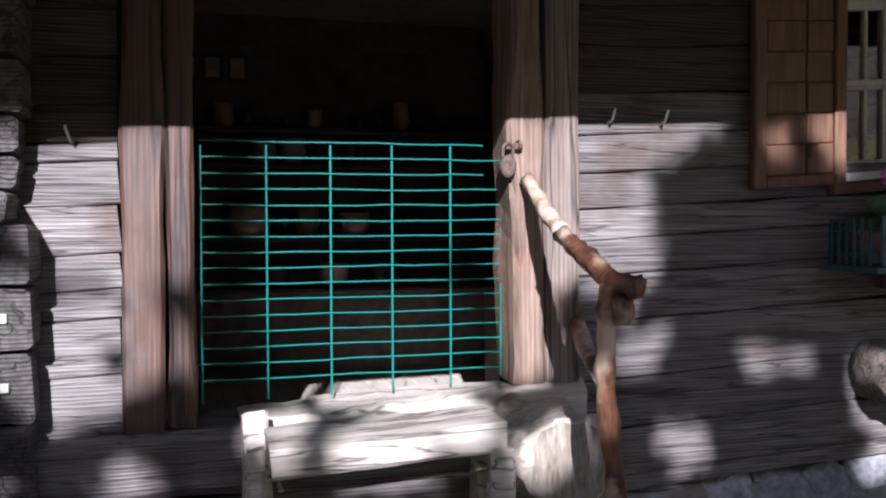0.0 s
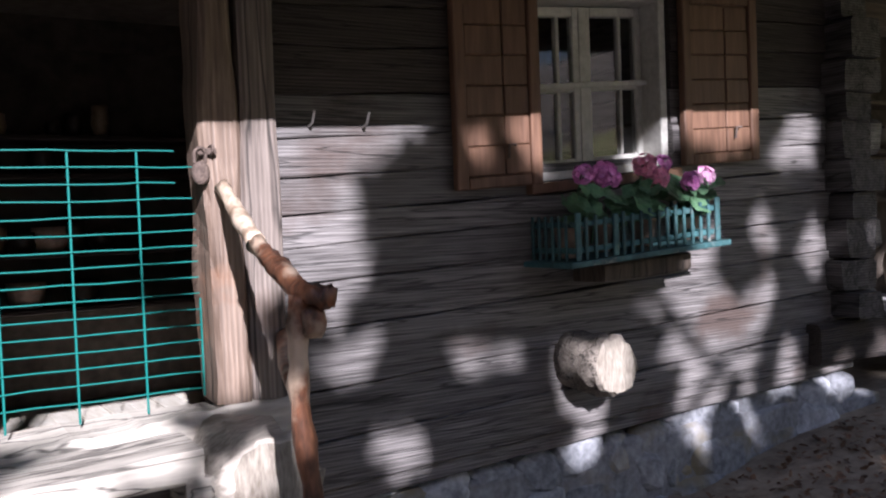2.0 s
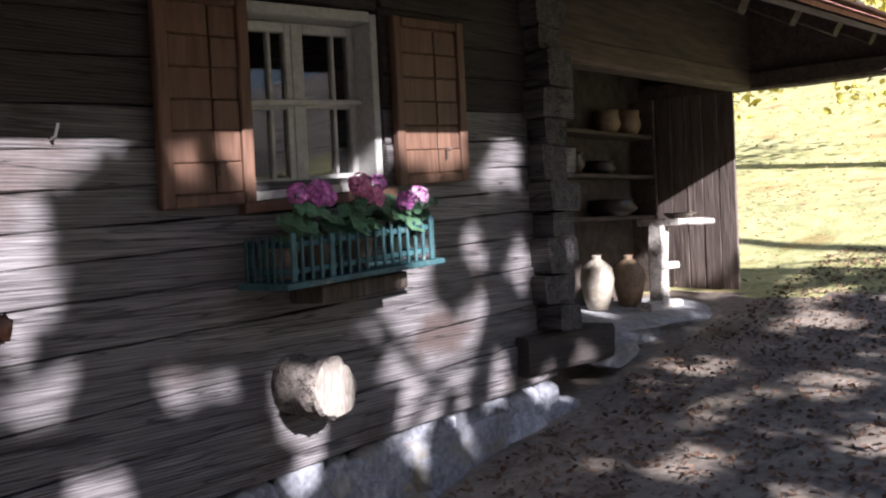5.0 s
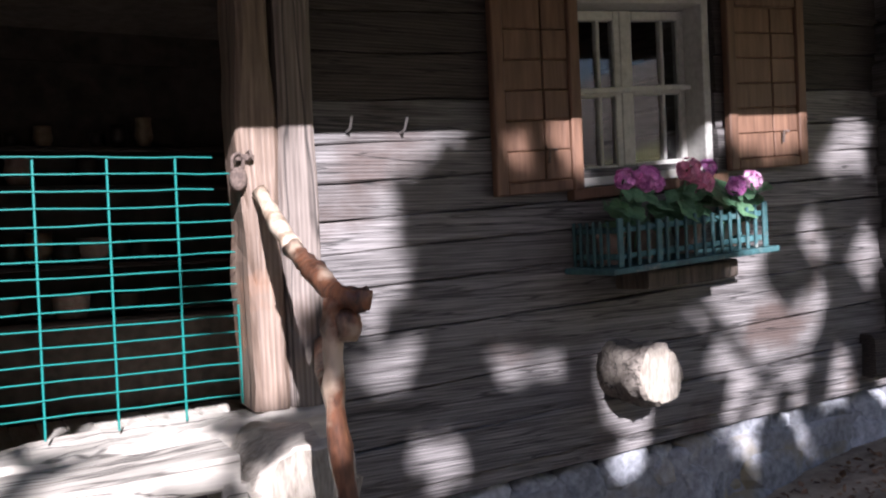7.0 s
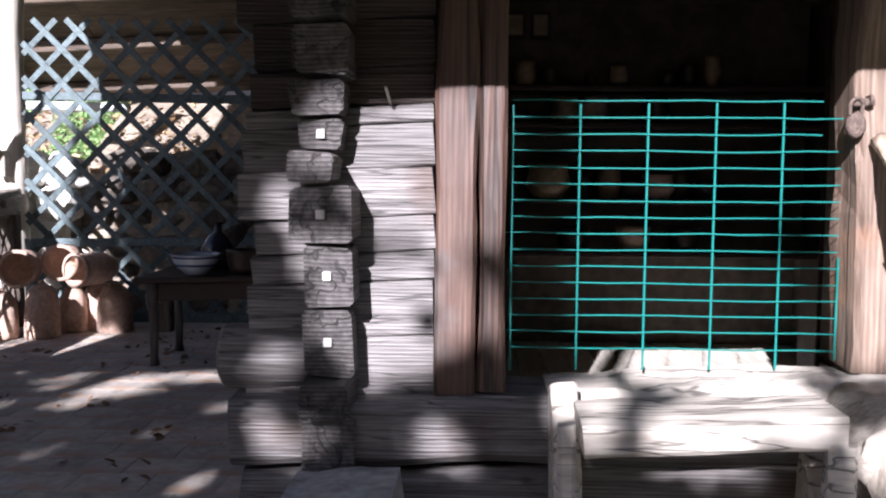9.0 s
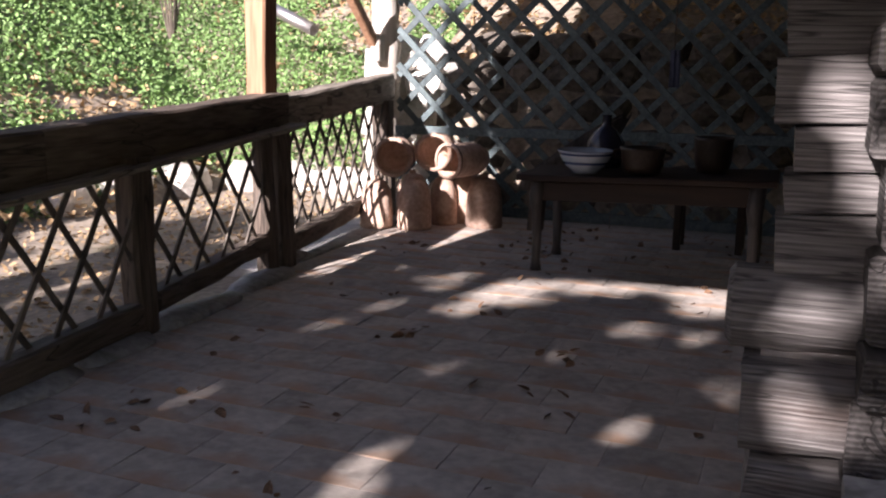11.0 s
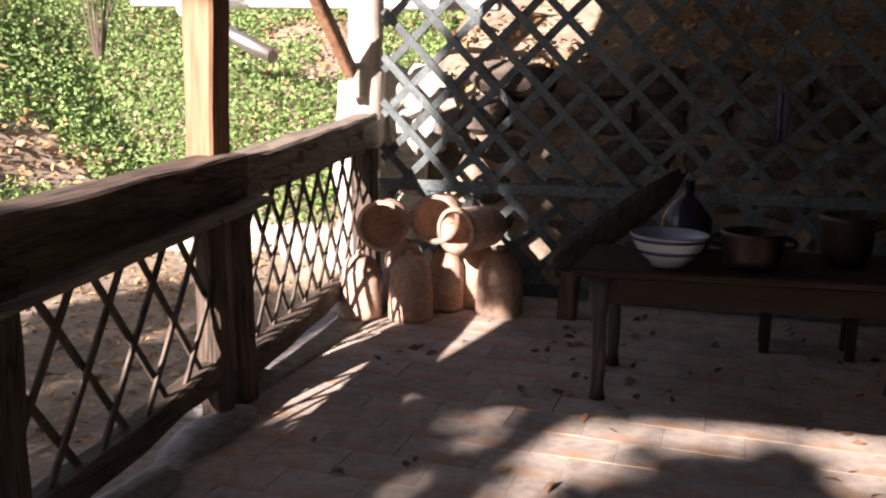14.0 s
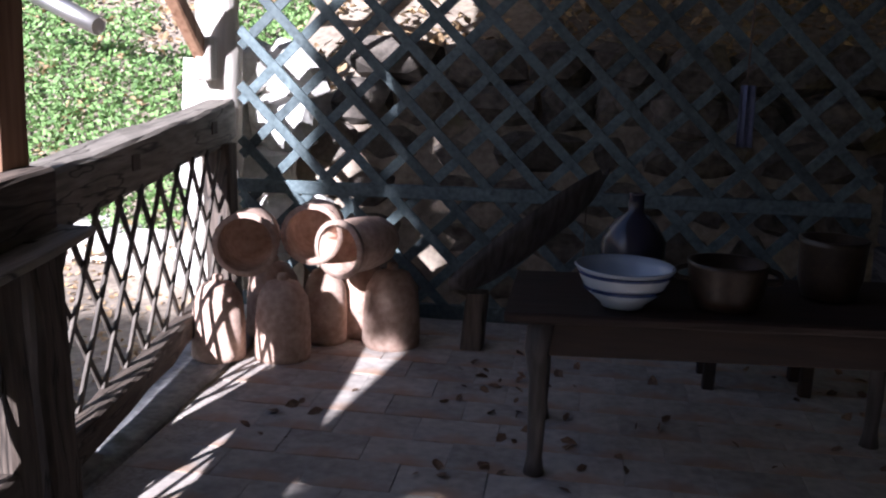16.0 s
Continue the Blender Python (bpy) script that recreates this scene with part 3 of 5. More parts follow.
def log_end(x, z, y0, y1, r, label, seed, m=CUT):
    t = thing("log_end", x, (y0 + y1) / 2, z, label, "log end", "log ends jutting from the wall")
    pts = [(x, y1 + (y0 - y1) * f, z) for f in (0, .3, .6, .85, .97, 1.0)]
    bm = tube(pts, [r * 1.02, r * 1.04, r * 1.03, r * 1.0, r * .97, r * .90], 18, .30, seed)
    part("log_end_body", bm, m, t, smooth=True)
    part("sawn_face", tube([(x, y0 + .006, z), (x, y0 - .003, z), (x, y0 - .005, z)], [r * .90, r * .88, r * .80], 18, .30, seed), ENDP, t)
log_end(1.20, .485, 2.44, 2.90, .150, "thick round log end beside the steps", 3)
log_end(2.63, .635, 2.64, 2.90, .114, "rounded log end jutting from the wall", 8, CUTD)

# crooked branch handrail
hr = thing("handrail", 1.17, 2.05, -.03, "crooked peeled branch handrail post with a sloping rail", "handrail")
post = smoothline([(1.19, 2.03, -.06), (1.16, 2.05, .25), (1.152, 2.05, .50), (1.125, 2.05, .75), (1.125, 2.05, .95), (1.13, 2.05, 1.05)], 5)
part("post", tube(post, [.0265 - .003 * k / len(post) + .003 * math.sin(k * 1.9) for k in range(len(post))], 14, .45, 1), BARK, hr, smooth=True)
rail = smoothline([(1.197, 2.79, 1.345), (1.187, 2.62, 1.245), (1.17, 2.40, 1.155), (1.15, 2.2, 1.10), (1.145, 2.06, 1.055), (1.185, 2.0, 1.04)], 5)
radii = [.022 + .008 * k / len(rail) + .002 * math.sin(k * 2.3) for k in range(len(rail))]
part("rail", tube(rail[9:], radii[9:], 14, .45, 2), BARK, hr, smooth=True)
part("rail", tube(rail[:10], radii[:10], 14, .45, 2), BARKP, hr, "bare upper end of the branch, paled by painted sun glare", True)
part("knot", rock((1.19, 2.02, 1.045), (.028, .03, .03), 5, 2), BARK, hr, smooth=True)
part("knot", rock((1.155, 2.03, .985), (.038, .03, .045), 9, 2), BARK, hr, smooth=True)
part("brace", tube([(1.13, 2.06, .80), (1.25, 2.45, .83), (1.41, 2.87, .86)], [.024, .026, .03], 10, .2, 4), BARK, hr, smooth=True)

# nails left in the logs
for k, (x, z) in enumerate(((1.53, 1.55), (1.73, 1.55), (-.2, 1.45))):
    n_ = thing("nail", x, 2.85, z, "bent iron nail driven into the log wall", "nail", "wall nails")
    part("shank", tube([(x, 2.90, z - .01), (x - .004, 2.84, z), (x - .012, 2.80, z + .035)], .0045, 6), STEEL, n_)

# ---- window with shutters
win = tagged(new("window_1"), "white painted casement window set deep in the log wall", "window", kind="structure")
def wz(x, z):
    return z + .075 * (x - 2.48)
def wbar(x0, x1, y0, y1, z0, z1, name, m=WHITE, parent=win, bev=.004):
    bm = box(x0, x1, y0, y1, z0, z1, bev)
    for v in bm.verts:
        v.co.z = wz(v.co.x, v.co.z)
    return part(name, bm, m, parent)
wbar(2.465, 2.505, 2.885, 3.07, 1.345, 2.10, "window_lining")
wbar(3.15, 3.19, 2.885, 3.07, 1.33, 2.09, "window_lining")
wbar(2.505, 3.15, 2.885, 3.07, 2.055, 2.10, "window_lining")
wbar(2.505, 3.15, 2.885, 3.07, 1.345, 1.38, "window_sill")
wbar(2.42, 3.22, 2.835, 2.882, 1.30, 1.342, "sill_board", SHUT)
for x0, x1 in ((2.508, 2.80), (2.83, 3.148)):
    wbar(x0, x0 + .032, 2.99, 3.03, 1.385, 2.05, "casement_stile")
    wbar(x1 - .034, x1, 2.99, 3.03, 1.385, 2.05, "casement_stile")
    for z in (1.385, 1.70, 2.01):
        wbar(x0 + .0325, x1 - .0345, 2.99, 3.03, z, z + (.04 if z != 1.70 else .03), "casement_rail")
    xm = x0 + .62 * (x1 - x0)
    wbar(xm - .009, xm + .009, 2.993, 3.025, 1.425, 2.01, "muntin")
    for z0, z1 in ((1.42, 1.703), (1.727, 2.015)):
        g = wbar(x0 + .035, x1 - .035, 3.008, 3.012, z0, z1, "pane", GLASS, bev=0)
        g.visible_shadow = False
wbar(2.795, 2.835, 2.985, 3.04, 1.385, 2.05, "mullion")
wbar(2.506, 3.149, 2.955, 2.975, 1.712, 1.735, "window_bar", WHITE)
part("curtain", quadbm([[(2.52 + .62 * i / 40, 3.10 + .012 * math.sin(i * 1.1) + dy, wz(2.8, z)) for i in range(41)] + [(2.52 + .62 * i / 40, 3.103 + .012 * math.sin(i * 1.1) + dy, wz(2.8, z)) for i in range(40, -1, -1)] for z, dy in ((1.38, 0), (1.43, .0))]), CREAM, win)
def shutter(x0, x1, z0, z1, seed):
    t = thing("shutter", (x0 + x1) / 2, 2.85, z0, "orange-brown wooden shutter folded back on the log wall", "shutter", "window shutters")
    def bar(a, b, c, d, y0, y1, name):
        bm = box(a, b, y0, y1, c, d, .005)
        for v in bm.verts:
            v.co.z += .055 * (v.co.x - x0)
        return part(name, bm, SHUT, t)
    bar(x0 + .045, x1 - .045, z0 + .02, z1 - .02, 2.852, 2.864, "back_board")
    xm = x0 + .57 * (x1 - x0)
    rows = round((z1 - z0 - .09) / .105)
    step = (z1 - z0 - .095) / rows
    for r in range(rows):
        for a, b in ((x0 + .052, xm - .003), (xm + .003, x1 - .052)):
            bar(a, b, z0 + .047 + r * step, z0 + .044 + (r + 1) * step, 2.838 + .003 * (r % 2), 2.851, "board")
    bar(x0, x0 + .05, z0, z1, 2.828, 2.864, "stile")
    bar(x1 - .05, x1, z0, z1, 2.828, 2.864, "stile")
    for z in (z0, z1 - .045):
        bar(x0 + .051, x1 - .051, z, z + .045, 2.831, 2.8505, "rail")
    part("latch", tube([(x1 - .16, 2.828, z0 + .12), (x1 - .16, 2.822, z0 + .17), (x1 - .13, 2.822, z0 + .17)], .006, 6), IRON, t, "dark iron latch hook")
shutter(2.08, 2.47, 1.315, 2.08, 1)
shutter(3.235, 3.705, 1.405, 2.14, 2)

# ---- flower box
fb = thing("flower_box", 2.8, 2.72, 1.03, "blue-green picket flower box hung under the window", "flower box")
def fz(x):
    return .06 * (x - 2.43)
def fbar(x0, x1, y0, y1, z0, z1, name, bev=.003):
    bm = box(x0, x1, y0, y1, z0, z1, bev)
    for v in bm.verts:
        v.co.z += fz(v.co.x)
    return part(name, bm, BOXP, fb)
fbar(2.385, 3.21, 2.575, 2.868, 1.022, 1.044, "base_board")
for z in (1.07, 1.165):
    fbar(2.435, 3.165, 2.612, 2.622, z, z + .022, "rail")
    fbar(2.435, 2.445, 2.624, 2.86, z, z + .022, "rail")
    fbar(3.155, 3.165, 2.624, 2.86, z, z + .022, "rail")
for k in range(17):
    x = 2.43 + k * .0452
    wide = .026 if k in (0, 4, 16) else .014
    fbar(x, x + wide, 2.600, 2.611, 1.045, 1.195 + (.025 if k in (0, 16) else .006 * (k % 3)), "picket")
for k in range(6):
    y = 2.65 + k * .04
    fbar(2.425, 2.434, y, y + .016, 1.045, 1.21, "picket")
    fbar(3.166, 3.175, y, y + .016, 1.045, 1.21, "picket")
part("support", beam((2.62, 2.765, .985), (3.08, 2.765, 1.01), .19, .07, 4, .008, .004, seed=290), RAILP, fb, "dark timber support block")
rng = random.Random(11)
blooms = [(2.50, 1.36, 0, .036), (2.62, 1.365, 0, .045), (2.69, 1.345, 0, .03), (2.79, 1.395, 1, .042), (2.88, 1.345, 1, .042), (2.93, 1.40, 0, .038), (3.02, 1.33, 0, .036), (3.08, 1.34, 2, .028), (3.155, 1.35, 2, .042)]
for k, (x, z, c, r) in enumerate(blooms):
    x = 2.50 + (x - 2.50) * 1.06
    gy_ = 2.70 + .03 * (k % 3)
    pl = thing("geranium", x, gy_, 1.046 + fz(x), ("magenta", "rose red", "pale pink")[c] + " geranium in a pot with round green leaves", "geranium", "geraniums in the flower box")
    if k % 2 == 0 and k != 6:
        part("flower_pot", lathe([(0, 0), (.04, 0), (.055, .10), (.058, .10), (.058, .12), (.048, .12), (0, .10)], 14, Matrix.Translation((x, gy_ + .03, 1.047 + fz(x)))), TERRA, pl, "terracotta flower pot", True)
    part("stem", tube(smoothline([(x, gy_ + .02, 1.10), (x + .01, gy_, 1.22), (x, gy_ - .055, z)]), .004, 5), GLEAF, pl)
    r *= 1.02
    bm = bmesh.new()
    for j in range(70):
        d = Vector((rng.gauss(0, 1), rng.gauss(0, 1), rng.gauss(0, 1))).normalized()
        c0 = Vector((x, gy_ - .065, z)) + d * r * rng.uniform(.8, 1.05)
        u = d.orthogonal().normalized()
        w = d.cross(u)
        a = rng.uniform(0, 6.28)
        u, w = u * math.cos(a) + w * math.sin(a), w * math.cos(a) - u * math.sin(a)
        s = r * .36
        mid = bm.verts.new(c0 - d * s * .3)
        ring = [bm.verts.new(c0 + (u * math.cos(q * 1.2566) + w * math.sin(q * 1.2566)) * s + d * s * (.25 if q % 2 else 0)) for q in range(5)]
        for q in range(5):
            bm.faces.new((mid, ring[q], ring[(q + 1) % 5]))
    part("flower_head", bm, FLOWS[c], pl)
    for j in range(8):
        a = rng.uniform(0, 6.28)
        R = rng.uniform(.036, .062)
        c0 = Vector((x + rng.uniform(-.055, .055), gy_ + rng.uniform(-.10, .03), rng.uniform(1.17, 1.30) + fz(x)))
        nrm = Vector((rng.uniform(-.5, .5), rng.uniform(-1.3, -.1), 1)).normalized()
        u = nrm.orthogonal().normalized()
        w = nrm.cross(u)
        bm = bmesh.new()
        mid = bm.verts.new(c0 - nrm * .008)
        ring = [bm.verts.new(c0 + (u * math.cos(q * .4833 + a) + w * math.sin(q * .4833 + a)) * R * (1 + .10 * math.sin(q * 2.7)) + nrm * .006 * math.sin(q * 1.45)) for q in range(13)]
        for q in range(12):
            bm.faces.new((mid, ring[q], ring[q + 1]))
        part("leaf", bm, GLEAF, pl)

# ---- roof over house, porch and veranda
def eave_z(x):
    return 2.07 + .045 * (x - 1.6)
roof = tagged(new("roof"), "low tiled roof with a deep dark boarded eave", "roof", kind="structure")
X0, X1, YE = -3.83, 8.2, 1.78
def roof_sheet(lift, thick, mat_, name):
    rings = []
    for x in (X0, 1.5, X1):
        z = eave_z(x) + lift
        rings.append([(x, YE, z), (x, 6.2, z + 2.6), (x, 6.2, z + 2.6 + thick), (x, YE, z + thick)])
    part(name, quadbm(rings), mat_, roof)
    rings = []
    for x in (X0, 1.5, X1):
        z = eave_z(x) + lift
        rings.append([(x, 6.2, z + 2.6), (x, 10.4, z + .3), (x, 10.4, z + .3 + thick), (x, 6.2, z + 2.6 + thick)])
    part(name, quadbm(rings), mat_, roof)
roof_sheet(0.0, .035, SOFF, "eave_boarding")
roof_sheet(0.05, .03, TILE, "roof_covering")
for k in range(17):
    x = X0 + .15 + k * .72
    z = eave_z(x)
    part("rafter", beam((x, YE + .22, z + .06), (x, 6.15, z + 2.44), .09, .09, 4, .01, .004, seed=k + 400), SOFF, roof)
tile_me = None
for k in range(61):
    x = X0 + .1 + k * .192
    z = eave_z(x)
    j = .02 * noise.noise(Vector((k * 1.9, 0, 0)))
    bm = quadbm([[(-.092, -.07, 0), (-.092, .35, .207), (.0, .37, .222), (.092, .35, .207), (.092, -.07, 0), (0, -.10, -.012)], [(-.092, -.07, .016), (-.092, .35, .223), (.0, .37, .238), (.092, .35, .223), (.092, -.07, .016), (0, -.10, .004)]]) if tile_me is None else None
    ob = part("roof_tile", bm, TILE, roof, data=tile_me)
    tile_me = ob.data
    ob.location = (x, YE + j, z + .088 + j * .4)
rear = lambda x, y: eave_z(x) + 2.6 - (y - 6.2) * 2.3 / 4.2
part("eave_boarding", quadbm([[(x, 8.1, rear(x, 8.1)), (x, 10.4, rear(x, 10.4)), (x, 10.4, rear(x, 10.4) + .035), (x, 8.1, rear(x, 8.1) + .035)] for x in (-4.75, -3.835)]), SOFF, roof)
part("roof_covering", quadbm([[(x, 8.1, rear(x, 8.1) + .05), (x, 10.4, rear(x, 10.4) + .05), (x, 10.4, rear(x, 10.4) + .08), (x, 8.1, rear(x, 8.1) + .08)] for x in (-4.75, -3.835)]), TILE, roof)
for k, y in enumerate((8.2, 8.85, 9.5, 10.15)):
    part("purlin", beam((-4.72, y, rear(-4.72, y) - .06), (-.5, y, rear(-.5, y) - .06), .10, .11, 5, .01, .005, seed=k + 470), SOFF, roof)
part("barge_board", beam((-4.75, 8.1, rear(-4.75, 8.1)), (-4.75, 10.42, rear(-4.75, 10.42)), .03, .17, 4, .005, .003, seed=480), SOFF, roof)
# lintel over the porch and tie beams at its end
part("gable_board", box(4.55, 7.6, 3.03, 3.09, 2.24, 3.1, 0), SOFF, roof)
part("gable_board", quadbm([[(x, 1.84, 2.26), (x, 4.5, 2.26), (x, 4.5, 3.95), (x, 1.84, 2.38)] for x in (7.55, 7.6)]), SOFF, roof)
part("tie_beam", beam((4.45, 3.1, 2.215), (7.58, 3.1, 2.285), .16, .16, 6, .02, .006, seed=501), SOFF, roof)
part("tie_beam", beam((7.55, 4.3, 2.30), (7.55, 1.85, 2.25), .15, .15, 6, .02, .006, seed=502), SOFF, roof)
part("gable_board", box(-.50, -.32, 2.9, 7.6, 2.6, 3.6, 0), SOFF, roof)
part("upper_wall", box(-.3, 4.6, 3.0, 3.1, 2.58, 3.0, 0), SOFF, roof)

# ---- porch recess past the front room
porch = tagged(new("porch"), "stone-floored porch recess under the eave", "porch", kind="structure")
bm = rock((0, 0, 0), (1.05, .56, .11), 12, 3)
bm.transform(pose(6.1, 3.50, .485, 6, 0, 0))
part("slab", bm, KERB, porch)
part("slab", rock((5.2, 3.04, .42), (.22, .17, .10), 17, 2), KERB, porch)
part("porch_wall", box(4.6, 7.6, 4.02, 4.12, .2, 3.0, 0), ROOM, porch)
for k in range(6):
    y0 = 3.18 + k * .14
    part("plank", beam((7.48, y0 + .068, .50), (7.50, y0 + .068, 2.26), .03, .135, 5, .004, .003, (0, 1, 0), seed=k + 510), PLANK, porch)
part("bottom_beam", beam((7.44, 3.16, .52), (7.44, 4.0, .52), .14, .16, 5, .02, .008, seed=530), SOFF, porch)
for k, (x, h, m) in enumerate(((5.93, .36, CREAM), (6.37, .36, TAN))):
    j = thing("jug", x, 3.55, .60, ("pale cream", "tan clay")[k] + " stoneware jug with a small neck on the slab", "jug", "porch jugs")
    part("body", lathe([(0, 0), (.075, 0), (.10, h * .25), (.122, h * .6), (.108, h * .82), (.05, h * .96), (.03, h), (.036, h + .025), (.022, h + .025), (.02, h), (0, h * .9)], 20, Matrix.Translation((x, 3.55, .59 - .02 * k))), m, j, smooth=True)
bn = thing("trestle_table", 6.7, 3.36, .53, "rough pale plank table on a single post leg", "table")
part("top", beam((6.48, 3.36, 1.185), (7.08, 3.36, 1.18), .34, .05, 5, .01, .006, seed=540), PALE, bn)
part("leg", beam((6.46, 3.36, .58), (6.50, 3.36, 1.16), .10, .12, 4, .012, .006, (0, 1, 0), seed=541), PALE, bn)
part("foot", beam((6.24, 3.36, .57), (6.72, 3.36, .56), .12, .09, 4, .02, .008, seed=542), PALE, bn)
part("stretcher", beam((6.49, 3.36, .86), (6.76, 3.36, .86), .05, .05, 3, .006, .004, seed=543), PALE, bn)
dish = thing("dish", 6.85, 3.36, 1.21, "pale shallow dish on the plank table", "dish")
part("body", lathe([(0, 0), (.07, 0), (.13, .04), (.125, .045), (.06, .012), (0, .012)], 16, Matrix.Translation((6.85, 3.36, 1.208))), CREAM, dish, smooth=True)
sh = thing("porch_shelf", 6.2, 3.9, .6, "dark shelf rack with clay pots against the porch wall", "shelf")
for z in (1.22, 1.55, 1.88):
    part("shelf_board", box(5.08, 7.28, 3.80, 4.015, z, z + .03, .004), SOFF, sh)
for x in (5.05, 7.285):
    part("shelf_side", box(x, x + .03, 3.79, 4.018, .45, 2.2, .004), SOFF, sh)
for x, z, r, h, m in ((6.75, 1.911, .10, .18, TAN), (7.1, 1.911, .09, .2, TAN), (6.75, 1.251, .19, .13, GLAZE), (6.2, 1.581, .10, .16, GLAZE), (6.6, 1.581, .12, .1, GLAZE)):
    crock("clay_pot", x, 3.91, z, r, h, m, "clay pot on the porch shelf", "pot")["group"] = "porch shelf pots"

# ---- veranda
fl = tagged(new("veranda_floor"), "worn dusty paver floor of the veranda", "floor", kind="structure")
part("paver_bed", box(-3.36, -.30, .55, 7.72, -.12, -.0035, 0), JOINT, fl)
paver_me = []
for k in range(5):
    bm = box(-.1490, .1490, -.1038, .1038, -.03, 0, .0015)
    for v in bm.verts:
        v.co += noise.noise_vector(v.co * 6 + Vector((k * 9, 0, 0))) * .005
    o = part("paver", bm, PAVE, fl)
    o.location = (-3.2 + .301 * k, .72, 0)
    paver_me.append(o.data)
rng = random.Random(5)
for j in range(34):
    for i in range(10):
        if j == 0 and i < 5:
            continue
        x, y = -3.2 + i * .301 + (.15 if j % 2 else 0), .72 + j * .2105
        if x > -.40 or y > 7.62:
            continue
        o = part("paver", None, None, fl, data=rng.choice(paver_me))
        o.location = (x, y, rng.uniform(-.0015, .001))
        o.rotation_euler = (rng.uniform(-.004, .004), rng.uniform(-.004, .004), rng.uniform(-.012, .012))

def rail_x(y):
    return -3.25 - .092 * (y - 3.93)
part("edge_slab", beam((-3.54, 5.2, -.045), (-3.62, 7.68, -.045), .36, .085, 8, .01, .004, seed=590), KERB, fl)
kerb = tagged(new("veranda_kerb"), "rounded rough kerb stones edging the veranda", "kerb", kind="structure")
y = .6
k = 0
while y < 5.3:
    L = rng.uniform(.45, .75)
    yc = y + L / 2
    part("kerb_stone", rock((rail_x(yc) + (.03 if yc < 5.2 else -.12), yc, -.03), (.115, L * .58, .085), k * 2.3, 2), KERB, kerb, smooth=True)
    y += L + .015
    k += 1

def slats(parent, a, b, zb, zt, n, slope, w=.027, t=.012, m=SLAT, near=1):
    """Crossing slats between two ends a and b (x, y), from the lower to the upper bar; each clipped to the panel."""
    A, B = Vector((a[0], a[1], 0)), Vector((b[0], b[1], 0))
    L = (B - A).length
    d = (B - A) / L
    nrm = Vector((d.y, -d.x, 0))
    for sgn in (1, -1):
        run = (zt(0) - zb(0)) / slope
        c = -run
        step = (L + run) / n
        while c < L + run:
            s0, s1 = c, c + run
            z0, z1 = zb(0), zt(0)
            pts = []
            for s, f in ((s0, 0.0), (s1, 1.0)):
                pts.append((s if sgn > 0 else L - s, f))
            (u0, f0), (u1, f1) = pts
            def clip(u, f, v, g):
                if u < 0:
                    f = f + (g - f) * (0 - u) / (v - u); u = 0
                if u > L:
                    f = f + (g - f) * (L - u) / (v - u); u = L
                return u, f
            c += step
            if max(u0, u1) <= .02 or min(u0, u1) >= L - .02:
                continue
            q0 = clip(u0, f0, u1, f1)
            q1 = clip(u1, f1, u0, f0)
            if abs(q1[1] - q0[1]) < .08:
                continue
            P = [A + d * u + nrm * (t * .52 * sgn * near) + Vector((0, 0, zb(u) + (zt(u) - zb(u)) * f)) for u, f in (q0, q1)]
            part("slat", beam(P[0], P[1], w, t, 1, .002, 0, nrm), m, parent)

rl = thing("veranda_railing", -3.4, 4, 0, "dark timber veranda railing with crossed slats and a ledge", "railing")
part("top_rail", beam((-3.13, .9, .73), (-3.33, 3.4, .818), .17, .235, 14, .010, .004, seed=601), RAILD, rl)
part("top_rail", beam((-3.33, 3.402, .818), (-3.50, 5.46, .898), .17, .235, 14, .010, .004, seed=602), RAILD, rl)
part("ledge", beam((-3.0, .9, .60), (-3.40, 5.50, .825), .17, .025, 16, .004, .003, seed=603), RAILG, rl)
part("post", beam((-3.27, 3.93, -.03), (-3.28, 3.93, .78), .11, .13, 6, .015, .008, (0, 1, 0), seed=604), RAILP, rl)
part("post", beam((-3.03, 1.6, -.03), (-3.03, 1.6, .72), .11, .13, 6, .015, .008, (0, 1, 0), seed=605), RAILP, rl)
part("bottom_rail", beam((-3.07, 1.62, .06), (-3.25, 3.86, .09), .09, .12, 8, .012, .007, seed=606), RAILD, rl)
part("bottom_rail", beam((-3.27, 4.0, .12), (-3.38, 5.10, .19), .09, .10, 8, .012, .007, seed=607), RAILD, rl)
slats(rl, (-3.08, 1.68), (-3.25, 3.86), lambda s: .12 + .01 * s, lambda s: .615 + .05 * s, 10, 1.25)
slats(rl, (-3.27, 4.0), (-3.375, 5.13), lambda s: .16 + .05 * s, lambda s: .735 + .045 * s, 6, 1.35)
rl2 = thing("veranda_railing", -3.65, 6.5, 0, "greyed timber railing with mortised beam and crossed slats", "railing")
part("top_rail", beam((-3.57, 5.50, .875), (-3.755, 7.58, 1.0), .15, .20, 14, .014, .007, seed=611), RAILG, rl2)
part("bottom_rail", beam((-3.45, 5.46, .10), (-3.66, 7.30, .17), .09, .11, 8, .012, .007, seed=612), RAILD, rl2)
# Dark plates on the beam stand in for the shade inside mortise holes.
for y, z in ((6.25, .935), (7.22, .99)):
    x = -3.57 - .089 * (y - 5.5)
    part("mortise", box(x + .0745, x + .081, y - .03, y + .03, z - .03, z + .03, .002), RAILP, rl2, "dark plate standing in for the shaded mortise hole")
part("post", beam((-3.66, 7.36, -.03), (-3.70, 7.40, .90), .15, .12, 6, .015, .008, (0, 1, 0), seed=613), RAILP, rl2)
slats(rl2, (-3.50, 5.50), (-3.67, 7.32), lambda s: .15 + .035 * s, lambda s: .79 + .06 * s, 11, 1.5)
